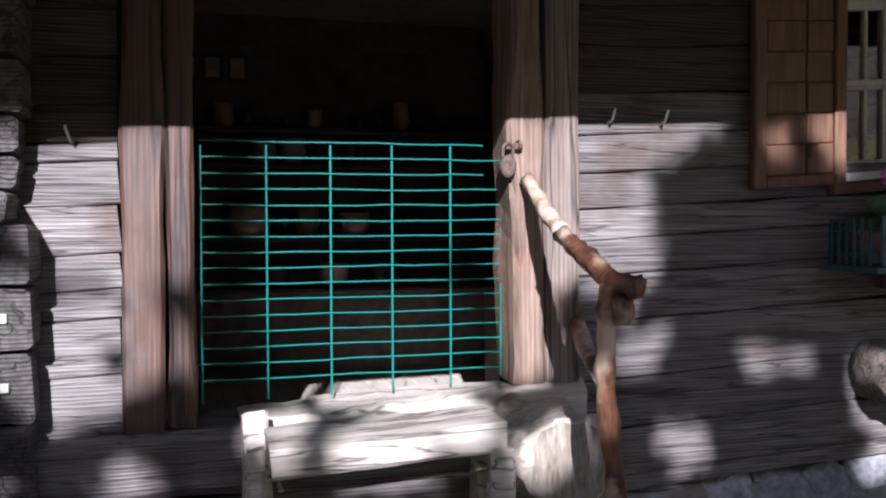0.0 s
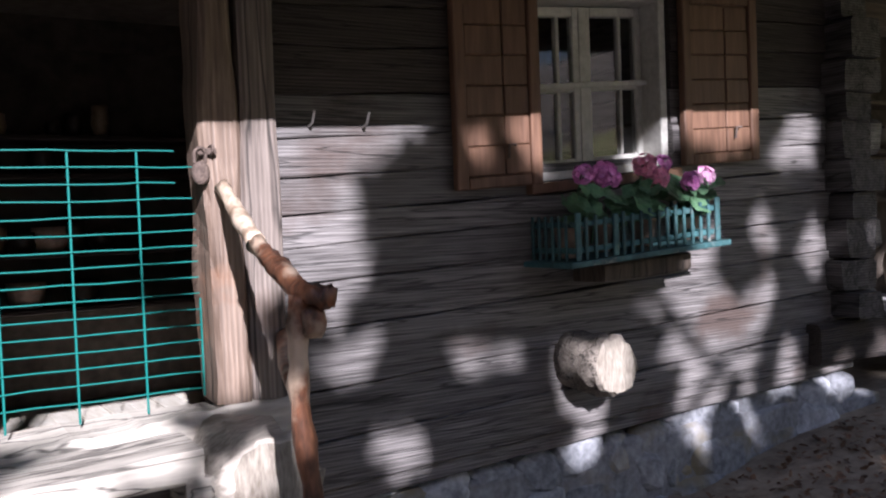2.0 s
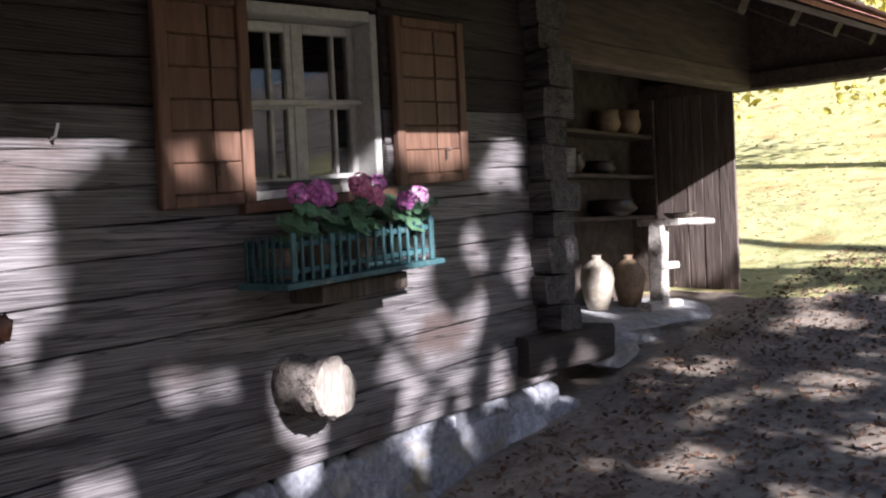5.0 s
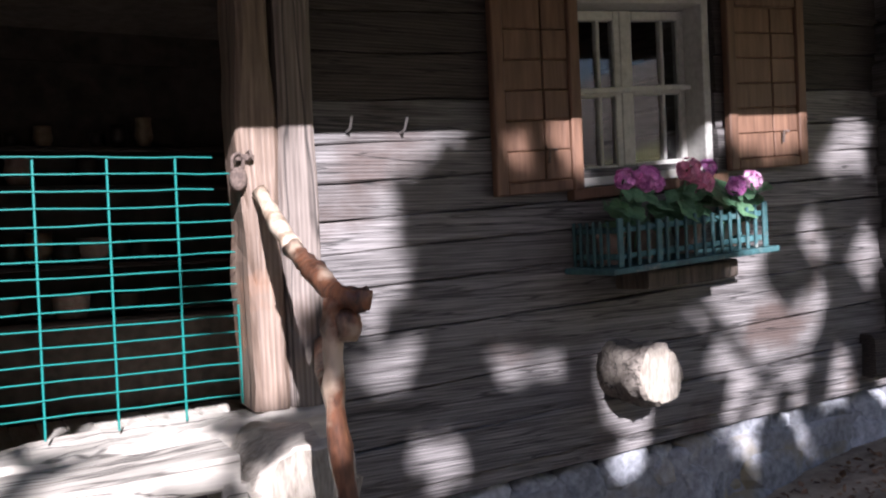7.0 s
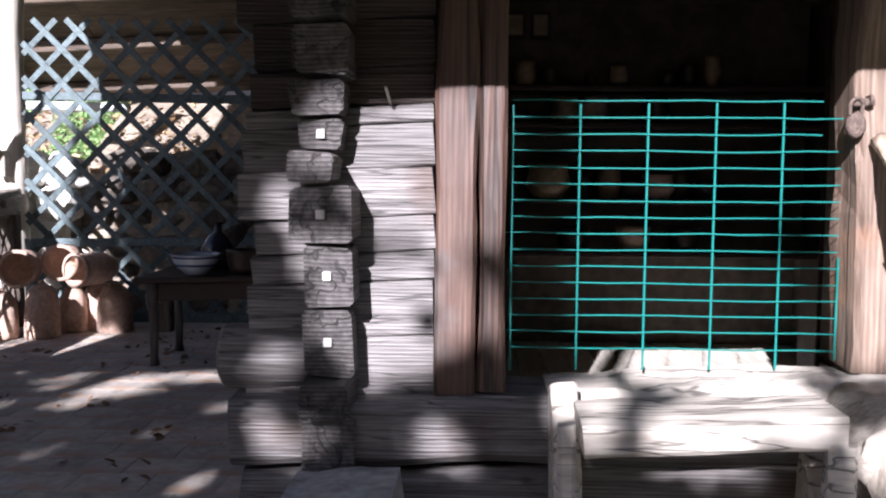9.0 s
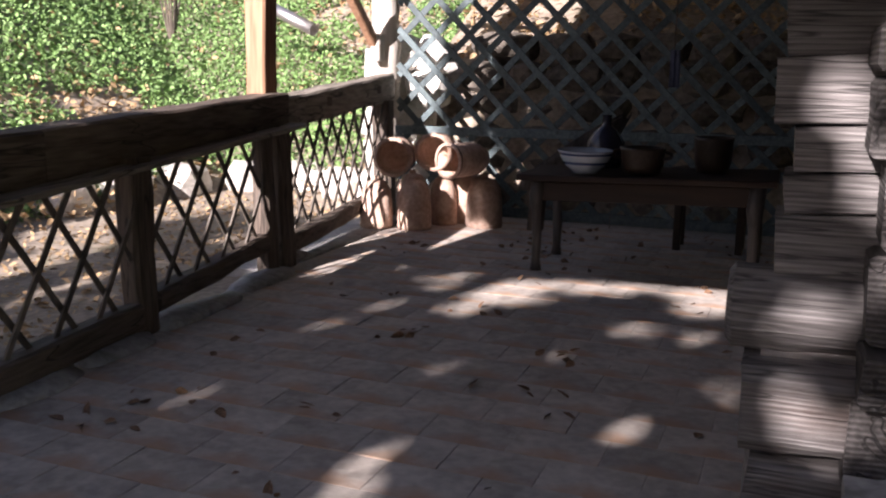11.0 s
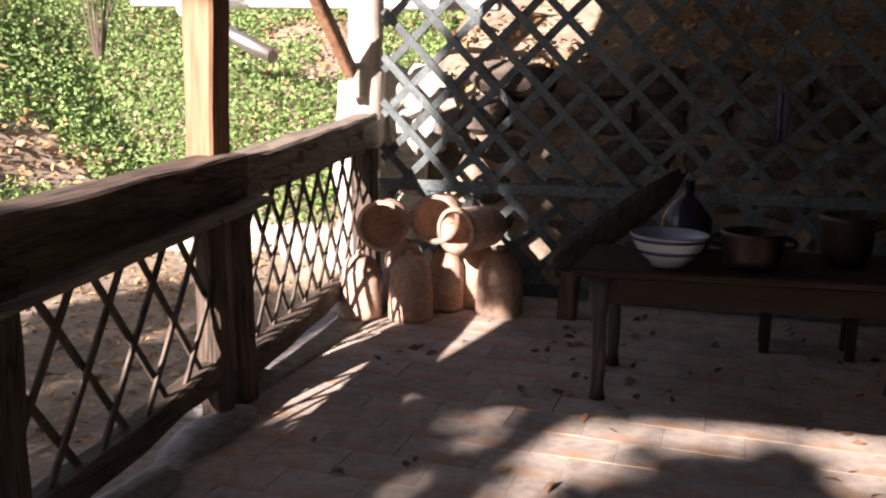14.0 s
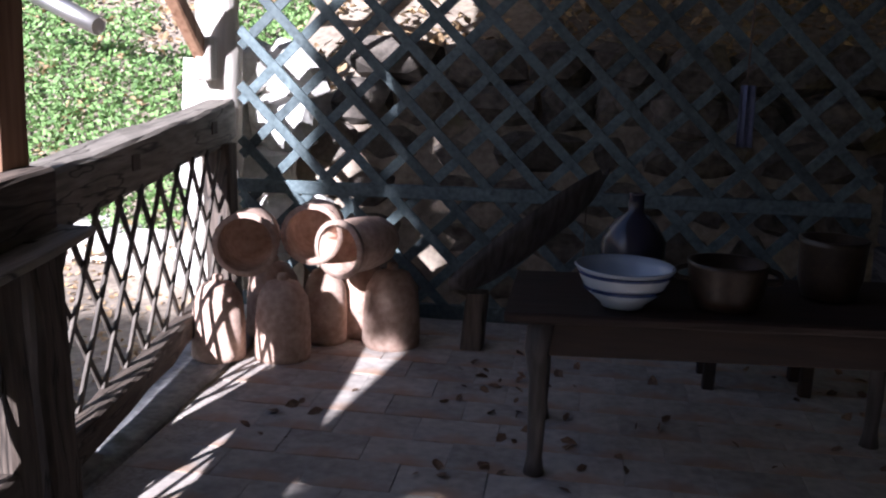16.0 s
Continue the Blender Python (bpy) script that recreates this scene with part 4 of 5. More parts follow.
p2 = thing("veranda_post", -3.5, 5.3, 0, "square timber post, dark below and orange-brown above", "post")
part("lower_post", beam((-3.41, 5.33, -.03), (-3.45, 5.36, .82), .15, .16, 6, .015, .008, (0, 1, 0), seed=620), RAILP, p2)
part("lower_post", beam((-3.37, 5.14, -.03), (-3.40, 5.14, .80), .10, .10, 6, .015, .008, (0, 1, 0), seed=621), RAILP, p2)
part("upper_post", beam((-3.555, 5.40, .80), (-3.515, 5.40, 3.9), .13, .15, 8, .012, .004, (0, 1, 0), seed=622), POSTO, p2)
p3 = thing("veranda_post", -3.84, 7.72, -.1, "round log post paled by painted sun glare, with a diagonal brace", "post")
pts = smoothline([(-3.82, 7.72, -.1), (-3.83, 7.73, .6), (-3.81, 7.72, 1.2), (-3.84, 7.74, 1.9), (-3.82, 7.72, 3.0)], 4)
part("log_post", tube(pts, .115, 14, .2, 3), POSTW, p3, smooth=True)
part("brace", beam((-3.84, 7.58, 1.31), (-3.90, 6.2, 2.56), .07, .09, 5, .01, .004, seed=630), POSTO, p3)
part("bracket", box(-3.86, -3.78, 7.50, 7.62, 1.20, 1.42, .01), POSTW, p3)

# lattice screen at the end
lt = thing("lattice_screen", -2.1, 7.66, 0, "blue-grey painted wooden lattice screen closing the veranda", "lattice")
part("frame_bar", beam((-3.70, 7.66, .655), (-.50, 7.66, .70), .03, .07, 6, .004, .002, seed=640), LATT, lt)
part("frame_bar", beam((-3.70, 7.69, 1.88), (-.50, 7.69, 1.84), .03, .07, 6, .004, .002, seed=641), LATT, lt)
part("frame_bar", beam((-3.70, 7.66, .03), (-.50, 7.66, .05), .03, .08, 6, .004, .002, seed=642), LATT, lt)
slats(lt, (-3.68, 7.66), (-.50, 7.66), lambda s: .06, lambda s: 2.5, 20, 1.0, .050, .014, LATT, -1)

# stone retaining wall behind the lattice
rt = tagged(new("retaining_wall"), "rough field-stone retaining wall under the leafy bank", "wall", kind="structure")
rng = random.Random(8)
for row in range(6):
    x = -3.5 + .1 * (row % 3)
    while x < 1.2:
        w = rng.uniform(.28, .6)
        part("stone", rock((x + w / 2, 8.22 + .05 * row + rng.uniform(-.04, .04), .08 + row * .25), (w * .62, .2, .16), rng.uniform(0, 99), 2), DSTONE, rt)
        x += w
for k, (x, y, w) in enumerate(((-4.6, 8.6, .5), (-5.2, 8.9, .5), (-5.8, 8.75, .45), (-6.3, 8.2, .5), (-6.4, 7.5, .5), (-6.5, 6.8, .5))):
    part("stone", rock((x, y, -.02), (w * .7, .3, .24), k + 33.0, 2), ROCK, rt)

# Masonry form is assumed; sun glare is put into its pale stones.
pier = tagged(new("wall_pier"), "masonry end of the bank wall, sun glare in its pale colour", "wall", kind="structure")
rng = random.Random(15)
for row in range(5):
    x = -4.18 + .05 * (row % 2) + (.22 if row == 4 else 0)
    while x < -3.56:
        w = rng.uniform(.26, .42)
        part("stone", rock((x + w / 2, 8.0 + rng.uniform(-.015, .015), .12 + row * .285), (w * .66, .16, .185), rng.uniform(0, 99), 2), WASH, pier)
        x += w
part("mortar_bed", beam((-3.83, 8.06, -.1), (-3.83, 8.06, 1.30), .62, .2, 6, .03, .02, (0, 1, 0), seed=660), WASH, pier)

# terracotta pots stacked in the corner
def pot(x, y, z, r, h, lying=False, turn=0.0, tilt=0.0, label=""):
    t = thing("terracotta_pot", x, y, z, label or "upturned terracotta beehive pot with a small knob", "pot", "terracotta pots in the corner")
    if lying:
        m = pose(x, y, z, 90 + tilt, 0, turn)
        prof = [(0, -h * .5), (r * .6, -h * .5), (r * .9, -h * .3), (r, 0), (r * 1.0, h * .5), (r * .9, h * .5), (r * .88, 0), (r * .7, -h * .3), (0, -h * .42)]
    else:
        m = Matrix.Translation((x, y, z))
        prof = [(r * .9, .002), (r, .0), (r * 1.02, h * .06), (r * .99, h * .45), (r * .90, h * .75), (r * .6, h * .93), (r * .22, h * .975), (0, h * .98)]
    part("body", lathe(prof, 24, m, .02, x * 9), TERRA, t, smooth=True)
    if not lying:
        part("knob", lathe([(0, h * .96), (r * .19, h * .97), (r * .21, h * 1.02), (r * .17, h * 1.05), (0, h * 1.055)], 14, m), TERRA, t, smooth=True)
    if lying:
        part("rim", lathe([(r * .9, h * .47), (r * 1.07, h * .47), (r * 1.08, h * .53), (r * .9, h * .54)], 24, m), TERRA, t, smooth=True)
for x, y, r, h in ((-3.47, 6.80, .12, .36), (-3.19, 6.86, .125, .37), (-3.07, 7.14, .105, .37), (-2.93, 7.30, .13, .38), (-2.75, 7.16, .135, .38), (-3.35, 7.20, .13, .37)):
    pot(x, y, 0.0, r, h)
for x, y, z, r, h, tn in ((-3.38, 6.98, .52, .135, .34, 12), (-3.10, 7.10, .56, .130, .34, 8), (-2.87, 7.07, .505, .125, .36, -24)):
    pot(x, y, z, r, h, True, tn, 0, "terracotta pot lying on its side with an open mouth")

# table with dishes
tb = thing("side_table", -1.45, 6.15, 0, "dark red-brown wooden table with an apron and worn legs", "table")
part("tabletop", beam((-2.12, 6.16, .552), (-.68, 6.16, .60), .62, .035, 8, .008, .002, seed=650), TABLE, tb)
part("apron", beam((-2.0, 5.91, .475), (-.80, 5.91, .515), .025, .11, 4, .004, .001, seed=651), TABLE, tb)
part("apron", beam((-2.0, 6.41, .475), (-.80, 6.41, .515), .025, .11, 4, .004, .001, seed=652), TABLE, tb)
for x in (-2.0, -.78):
    part("apron", beam((x, 5.94, .48 if x < -1 else .515), (x, 6.38, .48 if x < -1 else .515), .025, .11, 3, .004, .001, seed=653), TABLE, tb)
    for y in (5.91, 6.41):
        h = .54 if x < -1 else .58
        pts = [(x, y, 0), (x, y, .06), (x, y, .2), (x - .005, y, .34), (x - .012, y - .006, .44), (x, y, h)]
        part("leg", tube(pts, [.036, .026, .03, .028, .042, .045], 10), TLEG, tb, smooth=True)
bw = thing("enamel_bowl", -1.74, 5.98, .585, "white enamel bowl with dark blue bands and a chipped rim", "bowl")
bp_ = [(0, 0), (.07, 0), (.075, .012), (.12, .05), (.150, .105), (.157, .128), (.164, .131), (.158, .136), (.146, .110), (.115, .055), (.06, .02), (0, .016)]
M_ = Matrix.Translation((-1.745, 5.98, .588))
part("bowl_body", lathe(bp_, 32, M_), ENAMEL, bw, smooth=True)
part("band", lathe([(.1525, .108), (.1545, .112), (.157, .118), (.1555, .120), (.150, .108)], 32, M_), ENBLUE, bw, "dark blue rim band", True)
part("band", lathe([(.126, .056), (.133, .066), (.136, .070), (.130, .068), (.122, .055)], 32, M_), ENBLUE, bw, "dark blue band", True)
def jar_pot(x, y, z, r, h, m, name, label, cat, prof=None):
    t = thing(name, x, y, z, label, cat)
    part("body", lathe(prof or [(0, 0), (r * .8, 0), (r * .95, h * .3), (r, h * .9), (r * 1.04, h), (r * .94, h), (r * .88, h * .4), (0, .02)], 22, Matrix.Translation((x, y, z))), m, t, smooth=True)
    return t
cp = jar_pot(-1.42, 6.0, .606, .125, .145, GLAZE, "clay_casserole", "brown glazed clay casserole with side handles", "pot")
for s in (-1, 1):
    part("handle", tube(smoothline([(-1.42 + s * .118, 5.98, .69), (-1.42 + s * .16, 5.97, .70), (-1.42 + s * .16, 5.99, .72), (-1.42 + s * .122, 6.01, .73)]), .010, 8), GLAZE, cp, smooth=True)
jar_pot(-1.70, 6.34, .592, .09, .27, DGLASS, "glass_demijohn", "dark round glass demijohn on the table", "bottle", [(0, 0), (.09, 0), (.115, .06), (.115, .15), (.07, .22), (.028, .25), (.028, .31), (.034, .315), (.02, .315), (0, .25)])
jar_pot(-1.05, 6.2, .612, .11, .2, GLAZE, "clay_pot", "dark clay pot on the table", "pot")
tr = thing("wooden_trough", -2.25, 7.1, 0, "dark hollowed wooden trough leaning on the lattice", "trough")
rings = []
for k in range(9):
    f = k / 8
    c = Vector((-2.45, 7.14, .34)).lerp(Vector((-1.78, 7.50, .86)), f)
    w = .15 * (1 - (2 * f - 1) ** 4 * .7)
    ring = []
    for i in range(9):
        a = math.pi * i / 8
        ring.append(c + Vector((math.cos(a) * w * .55, math.cos(a) * w * .8, -math.sin(a) * w)))
    for i in range(8, -1, -1):
        a = math.pi * i / 8
        ring.append(c + Vector((math.cos(a) * w * .45, math.cos(a) * w * .66, -math.sin(a) * w * .75)))
    rings.append(ring)
part("hollow_body", quadbm(rings), TLEG, tr, smooth=True)
part("prop", beam((-2.36, 7.20, 0), (-2.34, 7.20, .28), .10, .10, 3, .01, .005), RAILP, tr)
part("prop", beam((-1.86, 7.46, 0), (-1.86, 7.46, .68), .08, .08, 3, .01, .005), RAILP, tr)
bs = thing("low_stool", -1.1, 7.0, 0, "small dark stool standing behind the table", "stool")
part("seat", box(-1.35, -.85, 6.85, 7.15, .34, .38, .008), TABLE, bs)
for x in (-1.3, -.9):
    for y in (6.9, 7.1):
        part("leg", beam((x, y, 0), (x, y, .34), .05, .05, 2, .006, .002, (0, 1, 0)), TABLE, bs)
cl = thing("hanging_cloth", -1.33, 6.3, .95, "faded blue cloth hanging in the shade", "cloth")
rings = [[(-1.36 + .06 * i / 8 * (1 - .4 * abs(z - 1.1)), 6.45 + .02 * math.sin(i * 1.7 + z * 5) + e, z) for i in range(9)] + [(-1.36 + .06 * i / 8 * (1 - .4 * abs(z - 1.1)), 6.455 + .02 * math.sin(i * 1.7 + z * 5) + e, z) for i in range(8, -1, -1)] for z, e in ((1.08, 0), (1.15, .01), (1.22, 0), (1.30, 0))]
part("cloth_sheet", quadbm(rings), mat("faded_blue_cloth", (.07, .08, .15), (.16, .18, .28), (20, 20, 8), .9, .4), cl, smooth=True)
part("hook", tube([(-1.34, 6.455, 1.30), (-1.34, 6.46, 1.5), (-1.34, 6.46, 3.0)], .004, 5), IRON, cl)

# drain pipe on the bank
dp = thing("drain_pipe", -5.0, 8.6, 1.3, "white plastic drain pipe with an open grey elbow", "pipe")
part("pipe_run", tube([(-7.0, 9.7, 1.98), (-5.0, 9.2, 1.92), (-3.2, 8.7, 1.86)], .045, 12), PIPE, dp, smooth=True)
def ring_pipe(p, q, r):
    p, q = Vector(p), Vector(q)
    d = (p - q)
    mm = Matrix.Translation(q) @ d.to_track_quat("Z", "Y").to_matrix().to_4x4()
    L = d.length
    return lathe([(r * .9, 0), (r, 0), (r, L), (r * .88, L), (r * .88, .02), (0, .02)], 18, mm)
part("outlet_pipe", ring_pipe((-4.60, 7.92, 1.46), (-5.35, 8.15, 1.74), .055), STEEL, dp, smooth=True)
part("elbow", tube(smoothline([(-5.30, 8.14, 1.72), (-5.50, 8.22, 1.80), (-5.62, 8.7, 1.86), (-5.62, 9.36, 1.94)]), .05, 12), PIPE, dp, smooth=True)

# ---- fallen leaves, bank cover
rng = np.random.default_rng(3)
def scatter(n, x0, x1, y0, y1, keep, lift=.01):
    out = []
    while len(out) < n:
        for x, y in zip(rng.uniform(x0, x1, n), rng.uniform(y0, y1, n)):
            if keep(x, y):
                out.append((x, y, ground_z(x, y) + rng.uniform(.002, lift)))
    return out[:n]
def green(x, y):
    b = max(-6.3 - x, (y - 8.7) * .8)
    return b > .05 and noise.noise(Vector((x * .42, y * .42, 7))) + .35 * noise.noise(Vector((x * 1.7, y * 1.7, 1))) > -.42 + .16 * max(0, b - 2.4) + .14 * max(0, x + 5.0)
leaves("ivy_bank", scatter(100000, -14, -4.2, 4.0, 14, green, .20), IVY, "dense green ivy covering the bank", "ivy", size=(.015, .034), upright=.8, seed=2)
leaves("leaf_litter", scatter(42000, -15, .5, 4.0, 20, lambda x, y: max(-6.1 - x, y - 8.6) > 0 and (not green(x, y) or noise.noise(Vector((x * 3.1, y * 3.1, 5))) > .22), .20), LITTER, "dry tan leaf litter on the bank", "leaf litter", size=(.022, .05), upright=.5, seed=3)
leaves("path_leaves", scatter(4200, -6.6, -3.6, 1.0, 9.0, lambda x, y: noise.noise(Vector((x, y, 3))) > -.4 and x < rail_x(y) - .2, .02), LITTER, "fallen leaves scattered on the side path", "leaf litter", size=(.014, .032), upright=.4, seed=4)
leaves("yard_leaves", scatter(9000, 1.5, 9.0, .3, 4.2, lambda x, y: y < 2.82 or x > 5 and y < 2.9, .02), DEADL, "brown fallen leaves on the yard", "leaf litter", size=(.010, .024), upright=.45, seed=5)
leaves("hill_leaves", scatter(14000, 7.4, 22, -4, 26, lambda x, y: True, .05), LITTER, "autumn leaves on the grass slope", "leaf litter", size=(.014, .032), upright=.25, seed=6)
fl_pts = [(x, y, .007) for x, y in zip(rng.uniform(-3.1, -.6, 520), rng.uniform(1.2, 7.4, 520)) if noise.noise(Vector((x * 1.7, y * 1.7, 9))) + (.25 if y > 5.6 else 0) > .12]
leaves("veranda_leaves", fl_pts, DEADL, "dry curled leaves on the veranda floor", "leaf litter", size=(.014, .036), upright=.5, seed=7)
# bare shrubs on the bank top
rng2 = random.Random(21)
for k, (x, y) in enumerate(((-10.5, 9.0), (-9.6, 10.2), (-8.6, 11.2), (-11.6, 8.2))):
    z = ground_z(x, y)
    b = thing("bare_shrub", x, y, z, "leafless brown shrub on the bank", "shrub", "bare shrubs")
    for j in range(9):
        a, L = rng2.uniform(0, 6.28), rng2.uniform(1.0, 2.4)
        e = (x + math.cos(a) * L * .35, y + math.sin(a) * L * .35, z + L)
        m_ = (x + math.cos(a) * L * .1, y + math.sin(a) * L * .1, z + L * .5)
        part("branch", tube([(x, y, z - .1), m_, e], [.016, .011, .004], 5), TRUNK, b)

# ---- unseen trees: leaves set along sun rays, leaving the listed spots lit
lit_wall = [(-.22, 1.27, .22, .22), (-.24, .90, .20, .17), (-.20, .68, .20, .12), (.03, 1.28, .17, .26), (.02, .84, .11, .18), (-.52, 1.1, .10, .16), (-.55, .65, .12, .10), (-.45, .40, .14, .08), (-.05, .37, .14, .08),
            (.62, 1.18, .52, .36), (.42, 1.42, .42, .26), (.90, 1.42, .44, .28), (.72, .77, .48, .20), (.86, .56, .24, .13), (.35, .55, .12, .10), (1.25, 1.18, .19, .40), (1.23, .74, .13, .14), (1.25, .36, .18, .17), (.80, .42, .26, .12), (.45, .42, .06, .16),
            (1.54, 1.42, .25, .32), (1.66, 1.58, .3, .14), (1.56, 1.08, .15, .18), (1.80, 1.57, .20, .10), (1.65, .76, .14, .09), (2.17, .69, .13, .10), (2.36, .665, .12, .10), (2.58, .74, .07, .09),
            (2.71, .52, .20, .17), (2.70, .32, .18, .12), (1.83, .40, .14, .12), (2.20, 1.47, .12, .10), (2.44, 1.5, .07, .18), (3.02, 1.48, .20, .15), (3.46, 1.62, .28, .22),
            (3.13, 1.05, .26, .10), (3.20, 1.27, .10, .09), (3.25, .84, .36, .13), (3.42, .64, .30, .15), (3.30, .38, .17, .16), (3.75, 1.15, .09, .20), (3.74, .75, .10, .18), (3.98, 1.5, .12, .18), (4.12, 1.0, .08, .2), (4.35, .36, .15, .12), (3.9, .45, .12, .1)]
lit_floor = [(-2.33, 5.40, .25, .23), (-1.95, 5.52, .26, .18), (-2.02, 5.20, .24, .25), (-1.58, 5.62, .30, .20), (-.98, 5.75, .40, .22), (-1.0, 5.42, .20, .25), (-1.24, 4.86, .22, .21), (-2.1, 4.86, .12, .12), (-1.9, 4.01, .07, .2), (-2.55, 4.28, .07, .25), (-1.45, 4.45, .06, .16), (-1.4, 4.18, .05, .12),
             (-1.75, 2.95, .09, .25), (-2.56, 3.26, .06, .18), (-2.75, 3.05, .04, .12), (-1.03, 3.65, .07, .2), (-.95, 4.85, .06, .15)]
rng3 = random.Random(17)
crown_pts = []
def shade(target, ahead):
    s = rng3.uniform(ahead[0], ahead[1])
    crown_pts.append(Vector(target) + SUN_TO * s)
def inside(u, v, spots, grow=1.0):
    wu = .10 * noise.noise(Vector((u * 3.3, v * 3.3, 40))) + .05 * noise.noise(Vector((u * 11, v * 11, 44)))
    wv = .10 * noise.noise(Vector((u * 3.3, v * 3.3, 50))) + .05 * noise.noise(Vector((u * 11, v * 11, 54)))
    u, v = u + wu, v + wv
    for a, b, p, q in spots:
        r = ((u - a) / p) ** 2 + ((v - b) / q) ** 2
        r *= 1 - .5 * noise.noise(Vector((u * 7, v * 7, 0)))
        if r < .75 * grow or (r < 1.7 * grow and rng3.random() > (r / grow - .75) / .95):
            return True
    return False
n_wall = 0
while n_wall < 13500:
    x, z = rng3.uniform(-.75, 4.9), rng3.uniform(-.05, 1.72)
    if not inside(x, z, lit_wall) and not (x > 3.2 and noise.noise(Vector((x * 4.5, z * 3.5, 2))) > .22):
        shade((x, Y0, z), (6.8, 11.5))
        n_wall += 1
n_floor = 0
while n_floor < 15400:
    x, y = rng3.uniform(-3.6, -.4), rng3.uniform(.3, 6.1)
    if not inside(x, y, lit_floor, .9) and not (x < -2.93 and y > 5.15) and not noise.noise(Vector((x * 3.4, y * 2.0, 31))) > .46:
        shade((x, y, 0), (y + 4.0, y + 8.5))
        n_floor += 1
# Extra leaves added to shade the pots, porch slab and shelf.
for _ in range(1500):
    x, z = rng3.uniform(-2.86, -1.6), rng3.uniform(0, 1.3)
    shade((x, 7.15, z), (11, 15.5))
for _ in range(2600):
    x, z = rng3.uniform(4.9, 6.4), rng3.uniform(.35, 1.0)
    if noise.noise(Vector((x * 3.2, z * 3.0, 8))) < .12:
        shade((x, 3.3, z), (7.5, 12))
for _ in range(1800):
    shade((rng3.uniform(4.8, 7.3), 3.85, rng3.uniform(.95, 1.5)), (7.5, 12))
# Leaves added here stand in for roof-edge shade on the retaining wall.
n_bank = 0
while n_bank < 1500:
    x, z = rng3.uniform(-3.2, -1.4), rng3.uniform(.36, 1.45)
    if noise.noise(Vector((x * 4.2, z * 4.2, 61))) < .3:
        shade((x, 8.05, z), (12.5, 17))
        n_bank += 1
n_yard = 0
while n_yard < 10500:
    x, y = rng3.uniform(-.4, 8.2), rng3.uniform(-.2, 3.4)
    if noise.noise(Vector((x * 1.6, y * 3.0, 4))) < .2 and (y < 2.8 or x > 4.9):
        shade((x, y, .1 + .15 * max(0, x - 3.2)), (y + 4.0, y + 9.0))
        n_yard += 1
n_path = 0
while n_path < 7200:
    x, y = rng3.uniform(-6.8, -3.5), rng3.uniform(.5, 7.6)
    if noise.noise(Vector((x * 1.3, y * .8, 14))) < (.6 if x > -4.5 else 0):
        shade((x, y, -.12), (y + 1.6, y + 6))
        n_path += 1
# Leaves added over the unseen yard to cut bounced sunlight.
for _ in range(11000):
    x, y = rng3.uniform(-6, 9), rng3.uniform(-8, -.2)
    shade((x, y, 0), (max(1.8, y + 3), 8.5))
stems = [(-5.2, -6.6), (-2.4, -7.6), (.4, -7.0), (3.4, -7.4), (6.6, -6.8)]
groups = {k: [] for k in range(len(stems))}
for p in crown_pts:
    groups[min(groups, key=lambda k: abs(p.x - stems[k][0]) + .2 * abs(p.y - stems[k][1]))].append(p)
for k, (tx, ty) in enumerate(stems):
    z0 = ground_z(tx, ty)
    t = thing("tree", tx, ty, z0, "unseen leafy tree with leaves placed to shade yard and house", "tree", "trees before the house")
    if len(groups[k]) < 5:
        continue
    c = sum(groups[k], Vector()) / len(groups[k])
    part("trunk", tube(smoothline([(tx, ty, z0 - .2), (tx + .08, ty, 1.6), (tx - .05, ty, 3.6), (tx + .05, ty - .1, 7.4)], 4), [.2 - .011 * j for j in range(13)], 12, .2, k), TRUNK, t, smooth=True)
    for j in range(9):
        e = groups[k][rng3.randrange(len(groups[k]))]
        h = rng3.uniform(2.6, 6.4)
        part("limb", tube([(tx, ty, h), Vector((tx, ty, h)).lerp(e, .5) + Vector((0, 0, .25)), e], [.05, .03, .008], 6), TRUNK, t)
    leaves("crown", [tuple(p) for p in groups[k]], CROWN, "", "", parent=t, size=(.055, .095), upright=1.5, seed=40 + k)
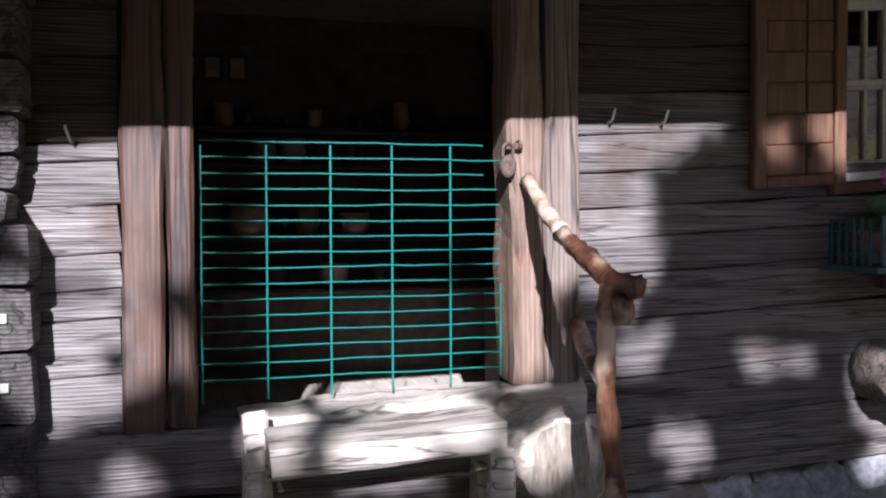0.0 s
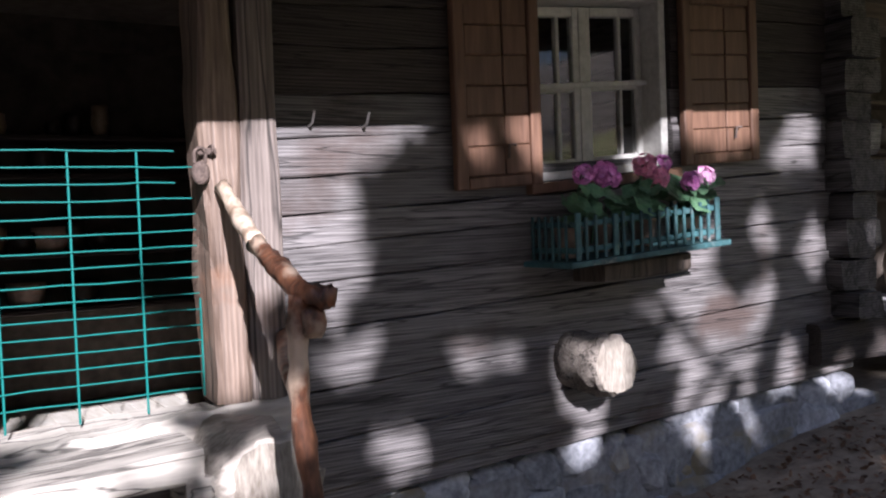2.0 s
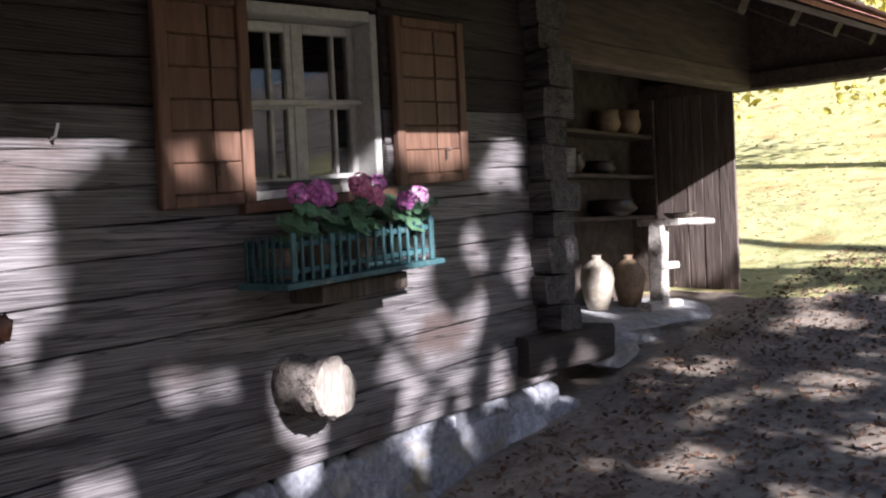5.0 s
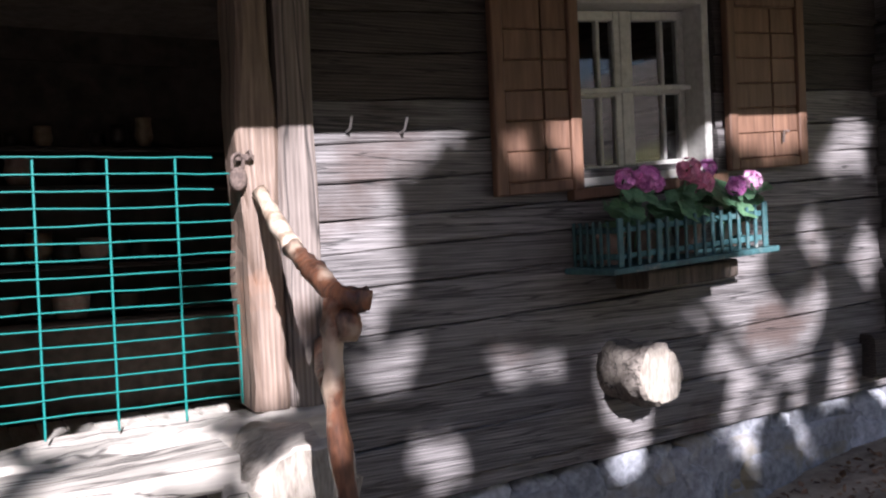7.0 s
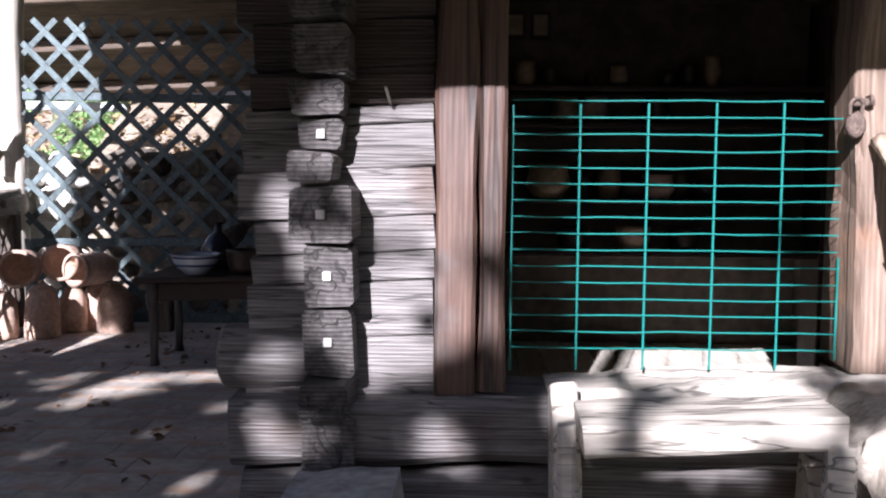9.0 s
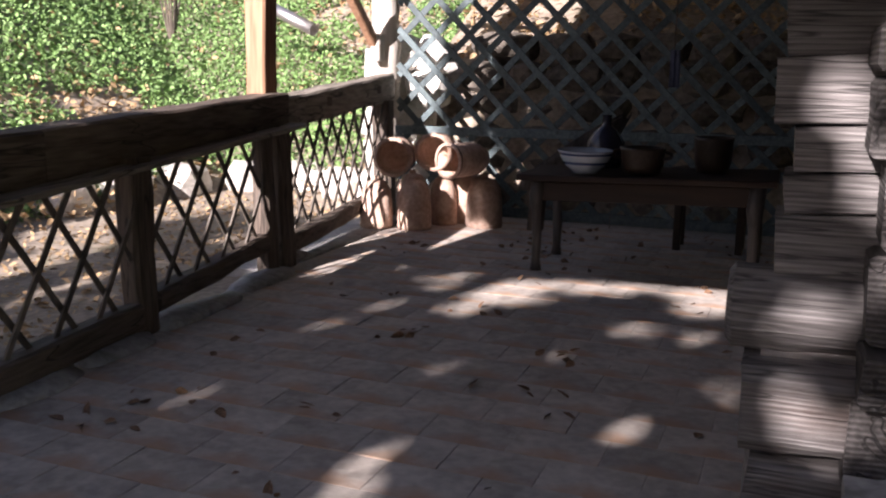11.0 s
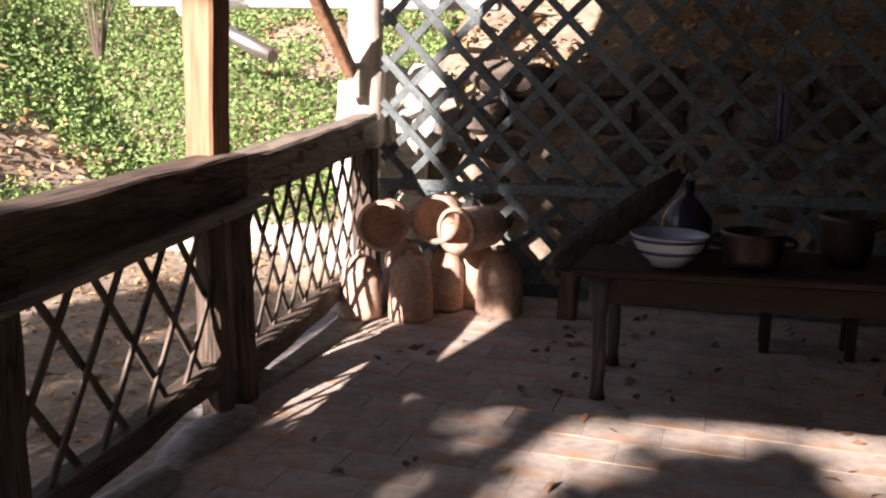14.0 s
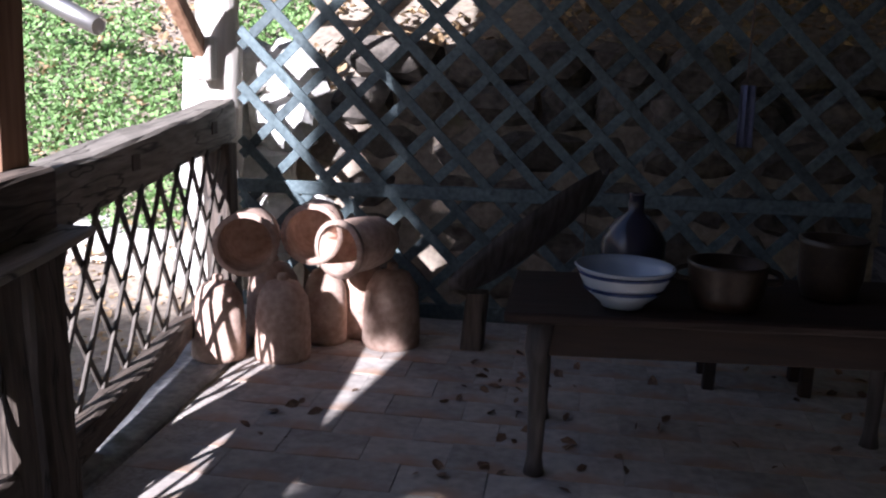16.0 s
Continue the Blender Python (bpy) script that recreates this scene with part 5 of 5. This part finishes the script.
# yellow branch past the eave and far trees on the slope
yb = thing("maple_tree", 14.0, 3.4, ground_z(14, 3.4), "autumn tree with bright yellow leaves past the eave", "tree")
zt = ground_z(14, 3.4)
part("trunk", tube([(14, 3.4, zt - .2), (14.1, 3.4, zt + 2), (13.9, 3.5, zt + 4.5)], [.16, .13, .07], 10, .2, 5), TRUNK, yb, smooth=True)
pts = []
rg = np.random.default_rng(9)
for j in range(26):
    a = rg.uniform(0, 6.28)
    c = np.array((14 + math.cos(a) * rg.uniform(.3, 2.0), 5.0 + math.sin(a) * rg.uniform(.3, 2.4), rg.uniform(3.02, 4.6)))
    pts += [tuple(c + rg.normal(size=3) * (.35, .35, .22)) for _ in range(70)]
    if j < 10:
        part("limb", tube([(14, 3.4, zt + 1.8), tuple(c)], [.05, .012], 6), TRUNK, yb)
leaves("crown", pts, YLEAF, "", "", parent=yb, size=(.05, .09), upright=1.2, seed=60)
# Unseen tree row added behind the yard to dim sky light on the house.
for k in range(14):
    x, y = -24 + k * 3.6, -27 - (k * 29 % 7)
    t = thing("tree", x, y, 0, "unseen leafy tree added to block low sky light", "tree", "wood behind the yard")
    part("trunk", tube([(x, y, -.3), (x, y, 3), (x + .3, y, 6)], [.25, .2, .1], 8, .2, k), TRUNK, t)
    pts = []
    for j in range(40):
        a, hh = rg.uniform(0, 6.28), rg.uniform(1.0, 8.5)
        c = np.array((x + math.cos(a) * rg.uniform(0, 2.8), y + math.sin(a) * rg.uniform(0, 2.8), hh))
        pts += [tuple(c + rg.normal(size=3) * .5) for _ in range(30)]
    leaves("crown", pts, CROWN, "", "", parent=t, size=(.16, .30), upright=1.2, seed=170 + k)
for k in range(16):
    x, y = 26 + (k * 37 % 11), -4 + k * 2.6
    z = ground_z(x, y)
    t = thing("tree", x, y, z, "dark tree at the top of the grass slope", "tree", "far trees")
    part("trunk", tube([(x, y, z - .3), (x, y, z + 4), (x + .3, y, z + 8)], [.25, .2, .1], 8, .2, k), TRUNK, t)
    pts = []
    for j in range(34):
        a, hh = rg.uniform(0, 6.28), rg.uniform(1.5, 9)
        c = np.array((x + math.cos(a) * rg.uniform(0, 2.8), y + math.sin(a) * rg.uniform(0, 2.8), z + hh))
        pts += [tuple(c + rg.normal(size=3) * .5) for _ in range(26)]
    leaves("crown", pts, (CROWN, YLEAF, CROWN)[k % 3], "", "", parent=t, size=(.14, .28), upright=1.2, seed=70 + k)
